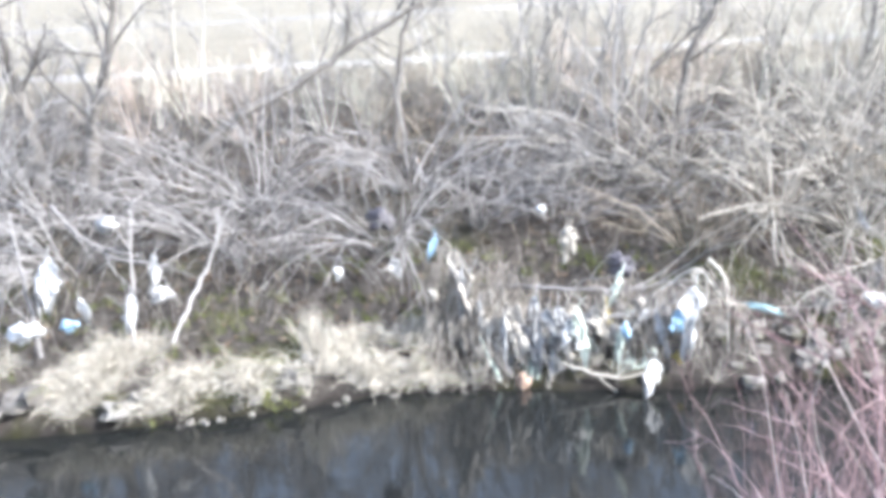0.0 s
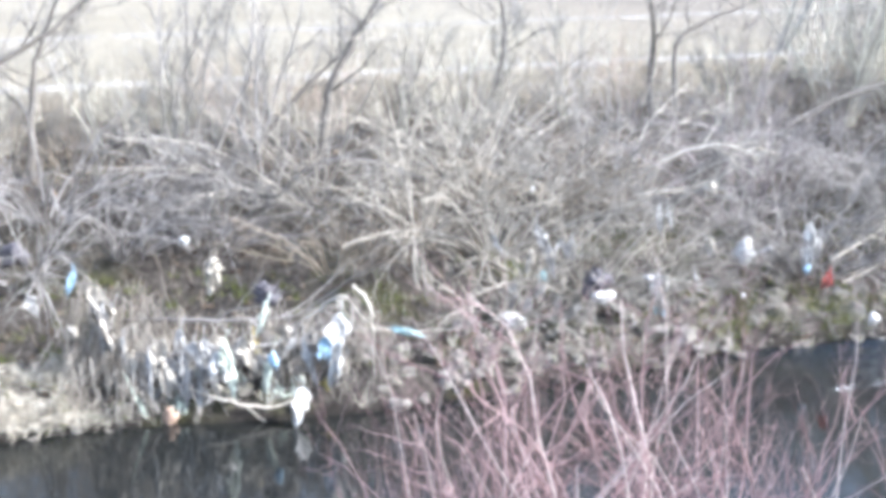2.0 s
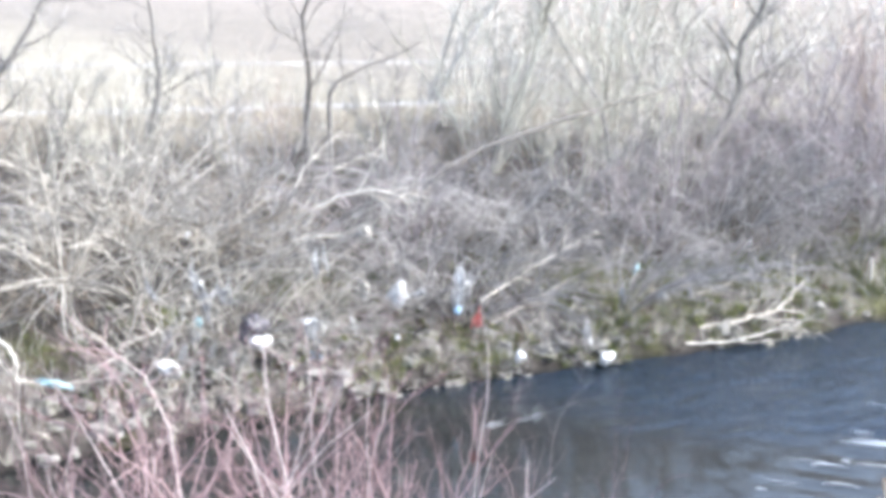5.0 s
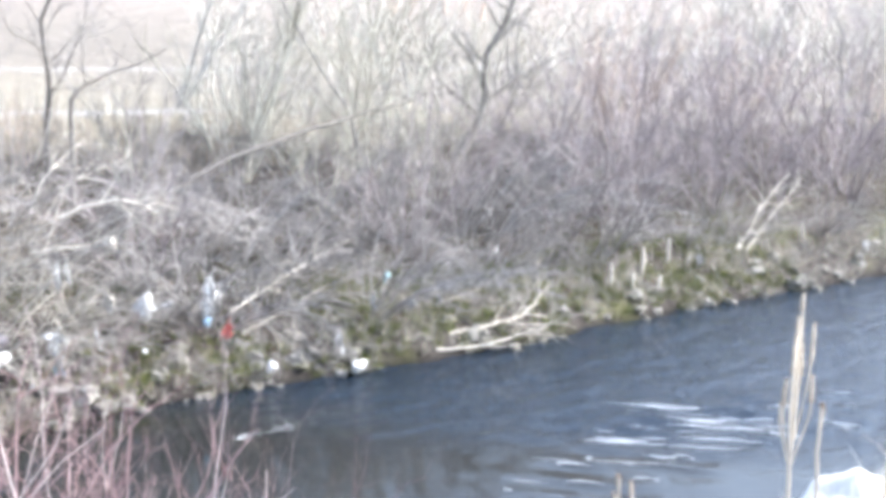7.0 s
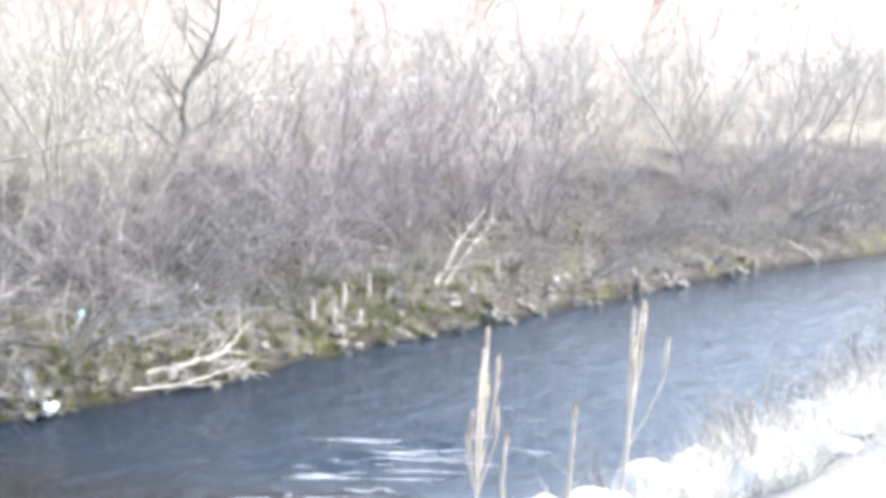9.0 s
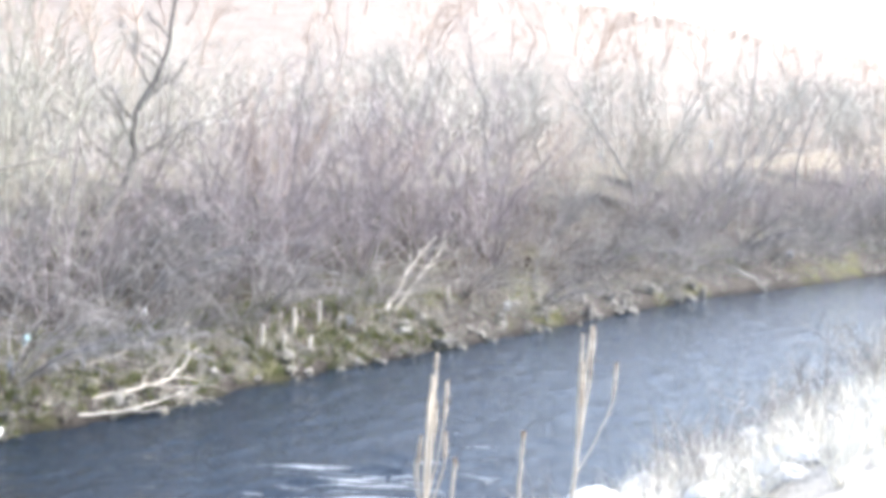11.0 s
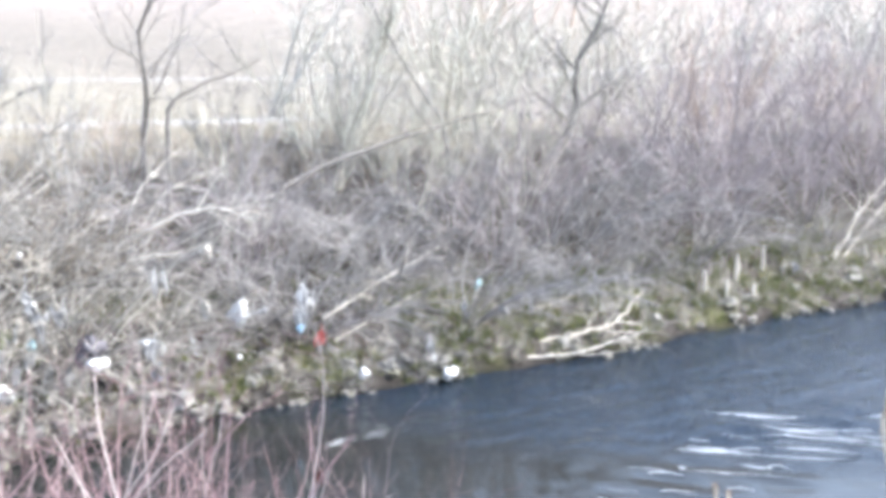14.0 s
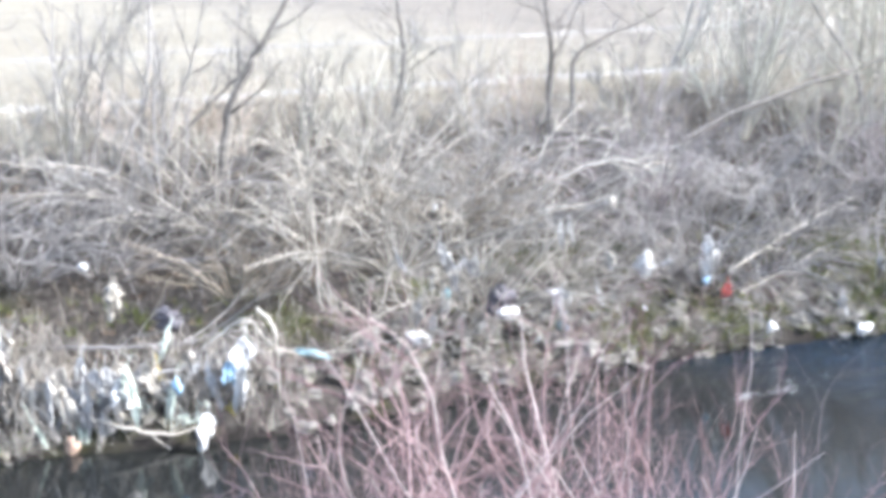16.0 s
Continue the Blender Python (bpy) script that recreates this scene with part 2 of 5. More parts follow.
def grow(geos, rng, p, d, length, radius, level, spec):
    """A branch with its side branches. geos: one Geo a level; spec: a row a level of segments, wiggle, pull, sides,
    side branches, their spread and their share of the length."""
    segs, wiggle, pull, sides, kids, spread, share = spec[level]
    pts = bent(rng, p, d, length, segs, wiggle, np.array(pull, float))
    tip = 0.25 if level + 1 < len(spec) else 0.45
    tube(geos[min(level, len(geos) - 1)], pts, np.linspace(radius, radius * tip, segs + 1), sides)
    if level + 1 == len(spec):
        return pts
    for _ in range(kids):
        f = rng.uniform(0.2, 0.98)
        i = min(int(f * segs), segs - 1)
        start = pts[i] + (pts[i + 1] - pts[i]) * (f * segs - i)
        way = unit(pts[i + 1] - pts[i])
        side = unit(np.cross(way, rng.normal(0, 1, 3)))
        out = unit(way + side * spread * rng.uniform(0.6, 1.3))
        grow(geos, rng, start, out, length * share * rng.uniform(0.55, 1.2) * (1.15 - 0.6 * f),
             radius * (1 - 0.65 * f) * 0.66, level + 1, spec)
    return pts


def rock(geo, rng, size, rough=0.25, rings=6, around=9):
    """A lumpy closed boulder, its foot at z = -0.3 of its height."""
    phase = rng.uniform(0, 10, 3)
    verts = []
    for i in range(rings + 1):
        th = np.pi * i / rings
        for j in range(around):
            ph = 2 * np.pi * j / around
            d = np.array([np.sin(th) * np.cos(ph), np.sin(th) * np.sin(ph), np.cos(th)])
            k = 1 + rough * 1.6 * noise.noise(Vector(d * 1.3 + phase)) + rough * 0.7 * noise.noise(Vector(d * 3.1 + phase))
            d = np.sign(d) * np.abs(d) ** 0.8
            verts.append(d * k * np.array(size) * 0.5)
    i, j = np.meshgrid(np.arange(rings), np.arange(around), indexing="ij")
    j2 = (j + 1) % around
    quads = np.stack([i * around + j, (i + 1) * around + j, (i + 1) * around + j2, i * around + j2], -1)
    geo.add(verts, quads.reshape(-1, 4))


# ---------------------------------------------------------------- the lie of the land
def edge(x):
    """The far water's edge."""
    return np.interp(x, [-60, -5, -2.5, -1, 0, 3, 8, 14, 17, 24, 34, 42, 90, 200],
                     [13.6, 13.95, 14.3, 14.75, 14.8, 14.45, 15.3, 15.1, 15.5, 15.6, 16.0, 15.2, 13, 8])


def near_edge(x):
    """The near water's edge."""
    return np.interp(x, [-80, 0, 6, 12, 20, 40, 90, 200], [5.6, 6.3, 6.6, 6.9, 7.4, 7.6, 5.0, 0.0])


def rise(x, y):
    """The ground's height, without its small unevenness."""
    s, m = y - edge(x), near_edge(x) - y
    far = np.interp(s, [-1.5, 0, 0.3, 1.2, 3, 6, 9.5, 20], [-0.7, -0.03, 0.28, 0.6, 1.25, 2.2, 2.8, 2.75])
    near = np.interp(m, [-1.2, 0, 0.3, 1.4, 2.2, 4.0, 6.0], [-0.7, -0.03, 0.35, 1.55, 1.95, 3.0, 3.35])
    d = np.hypot(x, y)
    az = np.degrees(np.arctan2(x, y))
    hill = np.interp(d, [58, 110, 260, 600, 2500], [0, 3.5, 21.0, 42.0, 80.0]) * np.interp(az, [5, 30, 40, 52, 58, 67, 76, 90], [0, 0.55, 1.1, 1.15, 1.08, 0.85, 0.5, 0.1])
    return np.where(s > -1.4, far, near) + np.where(y > 25, hill, 0)


def height(x, y):
    x, y = float(x), float(y)
    z = float(rise(x, y))
    if -0.02 < z < 6:
        z += 0.10 * noise.noise(Vector((x * 0.9, y * 0.9, 3))) + 0.05 * noise.noise(Vector((x * 3.1, y * 3.1, 8)))
    return z


def steps(dense_a, dense_b, step, far):
    mid = np.arange(dense_a, dense_b, step)
    out = step * 1.28 ** np.arange(1, 60)
    out = np.cumsum(out)
    out = np.append(out[out < far], far)
    return np.concatenate([(dense_a - out)[::-1], mid, dense_b + out])


def ground_sheet():
    xs, ys = steps(-8, 48, 0.28, 2500.0), steps(1, 27, 0.16, 2500.0)
    geo = Geo()
    verts = [(x, y, height(x, y)) for y in ys for x in xs]
    nx = len(xs)
    i, j = np.meshgrid(np.arange(len(ys) - 1), np.arange(nx - 1), indexing="ij")
    quads = np.stack([i * nx + j, i * nx + j + 1, (i + 1) * nx + j + 1, (i + 1) * nx + j], -1)
    geo.add(verts, quads.reshape(-1, 4))
    ob = part("ground", geo, GROUND)
    return tagged(ob, "brown river banks with leaf litter, moss and a straw-coloured field", "ground", kind="structure")


def wave(x, y):
    """Calm on one side, a riffle with standing waves farther on."""
    rough = np.interp(x, [0, 5, 9, 13, 30, 60], [0.002, 0.003, 0.007, 0.011, 0.010, 0.008])
    p = Vector((x * 1.5, y * 2.4, 0.5))
    q = Vector((x * 3.2, y * 4.4, 4.5))
    # standing waves in the riffle, their crests across the slant of the current
    patch = math.exp(-((x - 13.2) / 2.9) ** 4 - ((y - 10.8) / 1.2) ** 4) if 8 < x < 19 else 0.0
    run = (0.743 * x + 0.669 * y) * 9.5 + 3.5 * noise.noise(Vector((x * 0.8, y * 0.8, 9)))
    crest = patch * 0.055 * math.sin(run) * max(0.0, 0.35 + 1.3 * noise.noise(Vector((x * 1.3, y * 1.3, 2))))
    slant = 0.743 * x + 0.669 * y + 0.6 * noise.noise(Vector((x * 0.4, y * 0.4, 6)))
    rough *= float(np.interp(slant, [14.8, 16.9], [0.35, 3.0]))
    return rough * (noise.noise(p) + 0.5 * noise.noise(q)) + crest


def water_sheet():
    xs, ys = steps(-6, 30, 0.11, 220.0), np.concatenate([np.arange(5.0, 16.6, 0.10), [17.5, 19, 21]])
    ys = np.concatenate([[-20, -8, 0], ys])
    geo = Geo()
    verts = [(x, y, wave(x, y)) for y in ys for x in xs]
    nx = len(xs)
    i, j = np.meshgrid(np.arange(len(ys) - 1), np.arange(nx - 1), indexing="ij")
    quads = np.stack([i * nx + j, i * nx + j + 1, (i + 1) * nx + j + 1, (i + 1) * nx + j], -1)
    geo.add(verts, quads.reshape(-1, 4))
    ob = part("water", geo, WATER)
    return tagged(ob, "dark river water, calm upstream and rippled in a riffle", "water", kind="structure")


ground = ground_sheet()
water = water_sheet()


# ---------------------------------------------------------------- trees on the far bank
LIMB = [(8, 0.15, (0, 0, 0.05), 5, 9, 0.8, 0.5), (4, 0.19, (0, 0, 0.03), 3, 6, 0.75, 0.5), (2, 0.2, (0, 0, 0.02), 3, 0, 0, 0)]


def bare_tree(x, y, tall, radius, lean, limbs, seed, label, mat=TRUNK, twig=TWIG, low=0.35, sink=0.15):
    """A leafless tree. lean: sideways metres over its lower part in x and y; limbs: boughs that leave that part."""
    rng = np.random.default_rng(seed)
    z = height(x, y) - sink
    ob = thing("tree", (x, y, z), label, "tree", "bare trees on the far bank")
    more = 1.0 if abs(lean[0]) > 0.7 * tall else 1.6      # upright trees go on above their lower boughs
    top = np.array([lean[0], lean[1], tall]) * more
    k = 13
    f = np.linspace(0, 1, k)[:, None]
    pts = top * f + np.cumsum(rng.normal(0, 0.12 * tall / 4, (k, 3)), 0) * np.sin(f * 2.2)
    stem = Geo()
    tube(stem, pts, radius * np.linspace(1.1, 0.25, k) * (1 + 0.08 * rng.normal(0, 1, k)), 8)
    part("trunk", stem, mat, ob)
    count = int(limbs * (1.0 if more == 1.0 else 1.75))
    low /= more
    for i in range(count):
        a = low + (1 - low) * (i + rng.uniform(0, 0.8)) / count
        j = min(int(a * (k - 1)), k - 2)
        start = pts[j] + (pts[j + 1] - pts[j]) * (a * (k - 1) - j)
        turn = rng.uniform(0, 2 * np.pi)
        out = np.array([math.cos(turn), math.sin(turn) * 0.7, rng.uniform(0.25, 1.1)])
        geo, fine = Geo(), Geo()
        grow([geo, fine], rng, start, out, tall * rng.uniform(0.32, 0.6) * (1.2 - 0.6 * a), radius * (1 - 0.6 * a) * 0.34, 0, LIMB)
        bough_part = part("limb", geo, mat, ob)
        tagged(part("twig_spray", fine, twig, bough_part), kind="stuff")
    return ob


def along(points, per=5):
    """A smooth line through a few points."""
    p = np.array(points, float)
    t = np.linspace(0, len(p) - 1, per * (len(p) - 1) + 1)
    q = np.stack([np.interp(t, np.arange(len(p)), p[:, k]) for k in range(3)], -1)
    for _ in range(3):
        q[1:-1] = (q[:-2] + 2 * q[1:-1] + q[2:]) / 4
    return q


def crooked_tree(points, radius, limbs, seed, label, mat=TRUNK, twig=TWIG, more=1.5, low=0.3):
    """A leafless tree whose trunk runs through the points and on, more metres, above the last."""
    rng = np.random.default_rng(seed)
    p = [np.array(q, float) for q in points]
    down = unit(p[0] - p[1])
    down = unit(np.array([down[0] * 0.6, down[1], min(down[2], -0.35)]))
    foot = p[0] + down * 0.02
    while foot[2] > height(foot[0], foot[1]) - 0.15 and foot[2] > 0:
        foot = foot + down * 0.06
    top = p[-1] + unit(p[-1] - p[-2] + np.array([0, 0, 0.15])) * more
    ob = thing("tree", foot, label, "tree", "bare trees on the far bank")
    line = along([foot] + p + [top], 4) - foot
    k = len(line)
    line[1:-1] += rng.normal(0, radius * 0.2, (k - 2, 3))
    stem = Geo()
    tube(stem, line, radius * np.linspace(1.15, 0.3, k) * (1 + 0.09 * rng.normal(0, 1, k)), 8)
    part("trunk", stem, mat, ob)
    long = float(np.linalg.norm(line[-1]))
    for i in range(limbs):
        a = low + (1 - low) * (i + rng.uniform(0, 0.8)) / limbs
        j = min(int(a * (k - 1)), k - 2)
        turn = rng.uniform(0, 2 * np.pi)
        out = np.array([math.cos(turn), math.sin(turn) * 0.7, rng.uniform(0.2, 1.0)])
        geo, fine = Geo(), Geo()
        grow([geo, fine], rng, line[j], out, min(long, 4.5) * rng.uniform(0.2, 0.45) * (1.2 - 0.5 * a), radius * (1 - 0.6 * a) * 0.38, 0, LIMB)
        limb = part("limb", geo, mat, ob)
        tagged(part("twig_spray", fine, twig, limb), kind="stuff")
    return ob


def coppice(x, y, tall, stems, spread, radius, seed, label, mat=TWIG, twig=TWIG):
    """Many thin stems from one stool."""
    rng = np.random.default_rng(seed)
    ob = thing("tree", (x, y, height(x, y) - 0.1), label, "tree", "bare trees on the far bank")
    spec = [(9, 0.09, (0, 0, 0.03), 5, 12, 0.6, 0.36), (4, 0.13, (0, 0, 0.04), 3, 6, 0.6, 0.5), (3, 0.16, (0, 0, 0.03), 3, 0, 0, 0)]
    for i in range(stems):
        turn = rng.uniform(0, 2 * np.pi)
        base = np.array([math.cos(turn), math.sin(turn), 0]) * 0.18
        out = np.array([math.cos(turn) * spread, math.sin(turn) * spread * 0.7, 1.0])
        geo, fine = Geo(), Geo()
        grow([geo, fine], rng, base, out, tall * rng.uniform(0.5, 1.15), radius * rng.uniform(0.7, 1.2), 0, spec)
        one = part("stem", geo, mat, ob)
        tagged(part("twig_spray", fine, twig, one), kind="stuff")
    return ob


for x, y, tall, stems, spread, seed in ((-7.2, 21.0, 3.4, 4, 0.3, 201), (-4.0, 21.4, 3.0, 4, 0.45, 202), (-1.9, 20.8, 2.6, 4, 0.4, 203), (0.3, 21.2, 2.6, 4, 0.45, 204),
                                        (4.7, 21.0, 3.0, 5, 0.45, 205), (5.6, 20.6, 2.4, 4, 0.5, 206), (7.7, 21.2, 2.6, 4, 0.45, 207), (10.4, 21.0, 3.0, 5, 0.4, 208)):
    coppice(x, y, tall, stems, spread, 0.022, seed, "clump of slender bare stems on the bank top", TWIG_OLIVE, TWIG)
crooked_tree([(-5.06, 18.80, 2.14), (-4.95, 18.80, 2.70), (-4.75, 18.80, 3.39), (-4.57, 18.80, 3.96), (-4.49, 18.80, 4.43)], 0.105, 13, 11, "tall bare tree with a forked grey trunk on the bank")
crooked_tree([(-5.85, 19.00, 2.45), (-5.94, 19.00, 3.11), (-6.04, 19.00, 3.55), (-6.15, 19.00, 3.98)], 0.1, 9, 12, "bare grey tree leaning over on the bank top")
crooked_tree([(-0.81, 20.20, 2.61), (-0.73, 20.20, 3.27), (-0.69, 20.20, 3.66), (-0.45, 20.20, 4.15)], 0.06, 11, 13, "slim bare tree with a forked stem on the bank")
crooked_tree([(-3.26, 19.60, 2.53), (-2.91, 19.60, 2.74), (-2.38, 19.60, 2.99), (-1.80, 19.60, 3.29), (-1.39, 19.60, 3.57), (-0.93, 19.60, 3.83), (-0.47, 19.60, 4.07)], 0.075, 9, 14, "dark bare trunk leaning far over the brambles", more=1.2, low=0.4)
crooked_tree([(2.05, 20.80, 2.71), (2.35, 20.80, 3.17), (2.42, 20.80, 3.58), (2.47, 20.80, 3.97)], 0.04, 9, 40, "slender bare tree with an olive-grey stem", TWIG, TWIG_OLIVE)
crooked_tree([(14.41, 20.00, 2.47), (14.26, 20.00, 3.26), (13.80, 20.00, 3.72), (13.15, 20.00, 4.62), (12.75, 20.00, 5.17)], 0.036, 9, 41, "bare tree bent back over the thicket", TWIG, TWIG_OLIVE)
coppice(1.25, 20.5, 3.4, 6, 0.26, 0.026, 15, "clump of thin bare willow stems on the bank")
coppice(2.3, 20.5, 3.3, 6, 0.34, 0.026, 16, "clump of thin bare willow stems on the bank")
crooked_tree([(3.49, 20.30, 2.87), (3.68, 20.30, 3.48), (4.02, 20.30, 3.92)], 0.085, 11, 17, "leaning bare tree with rough grey bark")
crooked_tree([(2.79, 20.40, 2.75), (3.17, 20.40, 3.11), (3.52, 20.40, 3.43), (3.75, 20.40, 3.59)], 0.045, 6, 18, "thin dark tree slanting against a leaning one", more=0.8)
crooked_tree([(6.67, 22.00, 3.02), (6.78, 22.00, 3.46), (6.81, 22.00, 3.84), (6.73, 22.00, 4.36)], 0.055, 12, 19, "bare tree with a straight grey trunk")
bare_tree(8.95, 20.9, 3.8, 0.052, (0.25, 0.2), 11, 20, "bare tree with a twisted trunk and long boughs", low=0.25)
crooked_tree([(9.06, 20.20, 3.17), (9.06, 20.20, 3.62), (9.56, 20.20, 3.91), (10.15, 20.20, 4.06)], 0.045, 5, 21, "bare bough-like tree leaning to the light", more=0.6)
coppice(12.3, 20.7, 5.0, 11, 0.3, 0.028, 22, "dense clump of upright bare stems on the bank", TWIG_OLIVE, TWIG_OLIVE)
crooked_tree([(11.09, 19.20, 2.61), (12.30, 19.20, 2.88), (13.49, 19.20, 3.20), (14.30, 19.20, 3.36), (15.21, 19.20, 3.56)], 0.05, 8, 23, "long thin trunk slanting low over the thicket", more=0.8, low=0.4)
coppice(15.2, 20.8, 5.2, 9, 0.4, 0.03, 24, "bare tree parted into several stems", TWIG_OLIVE, TWIG_OLIVE)
crooked_tree([(16.85, 20.40, 2.02), (17.52, 20.40, 2.78), (17.81, 20.40, 3.34), (17.66, 20.40, 4.11), (18.07, 20.40, 4.67), (18.41, 20.40, 5.24), (18.58, 20.40, 6.14)], 0.1, 12, 25, "bare tree with a kinked dark trunk")
coppice(22.6, 21.3, 3.3, 16, 0.4, 0.024, 26, "dense fan of young tan willows", TWIG_PINK, TWIG_PINK)
coppice(27.5, 22.0, 2.9, 14, 0.5, 0.024, 27, "dense clump of young bare willows", TWIG_MAUVE, TWIG_PINK)
bare_tree(32.5, 22.0, 3.2, 0.035, (-0.8, 0.1), 14, 28, "slight bare tree with spreading boughs behind the thicket", TWIG, TWIG_MAUVE)
coppice(35.5, 23.5, 4.0, 11, 0.5, 0.034, 29, "dense clump of young bare willows", SCRUB_TWIG, SCRUB_TWIG)
crooked_tree([(39.17, 20.80, 1.47), (38.89, 20.80, 2.55), (37.54, 20.80, 3.52), (36.39, 20.80, 4.28), (35.12, 20.80, 5.08)], 0.055, 14, 30, "bare tree with a crooked dark trunk", TWIG)
coppice(43.0, 22.5, 4.0, 10, 0.5, 0.036, 31, "dense clump of young bare willows", SCRUB_TWIG, SCRUB_TWIG)
bare_tree(47.5, 21.2, 3.8, 0.05, (0.4, 0.1), 9, 32, "bare tree with a double trunk at the bend", TWIG)
bare_tree(53.0, 21.0, 3.8, 0.05, (-0.4, 0.1), 9, 33, "bare tree standing at the river bend", TWIG)
coppice(60.0, 21.0, 4.2, 10, 0.5, 0.04, 34, "dense clump of young bare willows", SCRUB_TWIG, SCRUB_TWIG)

# ---------------------------------------------------------------- thicket of bare shrubs
SHRUB = [(7, 0.14, (0, -0.03, -0.06), 3, 7, 0.95, 0.46), (3, 0.18, (0, 0, 0.0), 3, 3, 0.8, 0.5), (2, 0.15, (0, 0, 0.02), 3, 0, 0, 0)]
ARCH = [(9, 0.085, (0, -0.035, -0.08), 4, 6, 1.0, 0.46), (5, 0.12, (0, -0.015, -0.02), 3, 2, 0.8, 0.5), (3, 0.12, (0, 0, 0.0), 3, 0, 0, 0)]
FAN = [(6, 0.11, (0, -0.01, 0.0), 3, 7, 0.75, 0.4), (3, 0.16, (0, 0, 0.02), 3, 3, 0.75, 0.5), (2, 0.15, (0, 0, 0.02), 3, 0, 0, 0)]


def shrub(seed, stems, length, over, twig, label, spec=SHRUB, thick=0.017, wide=1.15):
    """A leafless arching shrub at the origin; over: how far it hangs out over the water."""
    rng = np.random.default_rng(seed)
    ob = thing("shrub", (0, 0, 0), label, "shrub", "thicket of bare shrubs")
    fine = Geo()
    for _ in range(stems):
        turn = rng.uniform(0, 2 * np.pi)
        tilt = rng.uniform(0.15, wide)
        out = np.array([math.cos(turn) * tilt, math.sin(turn) * tilt - over, 1.0])
        base = np.array([math.cos(turn), math.sin(turn), 0]) * rng.uniform(0, 0.3) - np.array([0, 0, 0.1])
        main = Geo()
        grow([main, fine], rng, base, out, length * rng.uniform(0.65, 1.2), thick * rng.uniform(0.6, 1.3), 0, spec)
        part("stem", main, twig, ob)
    tagged(part("crown", fine, twig, ob), kind="stuff")
    return ob


KINDS = [
    shrub(101, 17, 2.2, 0.45, TWIG, "bare grey willow shrub arching over the bank"),
    shrub(103, 17, 2.0, 0.25, TWIG, "dense bare grey shrub on the bank"),
    shrub(104, 16, 1.9, 0.1, TWIG_WARM, "bare tan shrub with fine twigs on the bank"),
    shrub(105, 16, 2.1, 0.3, TWIG_WARM, "bare tan shrub with fine twigs on the bank"),
    shrub(106, 17, 2.0, 0.5, TWIG, "tangled bare grey shrub on the bank"),
    shrub(107, 22, 2.9, 0.5, TWIG, "bare grey willow with long arching boughs", ARCH, 0.019, 1.3),
    shrub(108, 20, 2.7, 0.6, TWIG, "bare grey willow with long arching boughs", ARCH, 0.019, 1.4),
    shrub(110, 22, 2.8, 0.5, TWIG_LIGHT, "bleached bare willow with long arching boughs", ARCH, 0.019, 1.3),
    shrub(111, 20, 2.5, 0.4, TWIG_LIGHT, "bleached bare willow with long arching boughs", ARCH, 0.019, 1.2),
    shrub(109, 20, 3.1, 0.4, TWIG, "bare grey willow with long arching boughs", ARCH, 0.019, 1.2),
    shrub(112, 17, 3.0, 0.05, TWIG, "upright fan of fine bare grey twigs", FAN, 0.014, 0.6),
    shrub(113, 17, 2.9, 0.05, TWIG_PINK, "upright fan of fine pinkish tan twigs", FAN, 0.013, 0.55),
    shrub(114, 17, 3.1, 0.05, TWIG_OLIVE, "upright fan of fine olive-grey twigs", FAN, 0.014, 0.55),
    shrub(115, 19, 2.8, 0.05, TWIG_MAUVE, "rounded bush of fine mauve-grey twigs", FAN, 0.014, 0.9),
]
rng = np.random.default_rng(7)
used = set()


def plant_shrub(pick, px, s, size):
    py = float(edge(px)) + s
    m = pose(px, py, height(px, py), 0, 0, float(rng.uniform(-40, 40)))
    ob = copy_thing(KINDS[pick], m) if pick in used else KINDS[pick]
    used.add(pick)
    ob.matrix_world = m
    ob.scale = (size, size, size * float(rng.uniform(0.9, 1.1)))


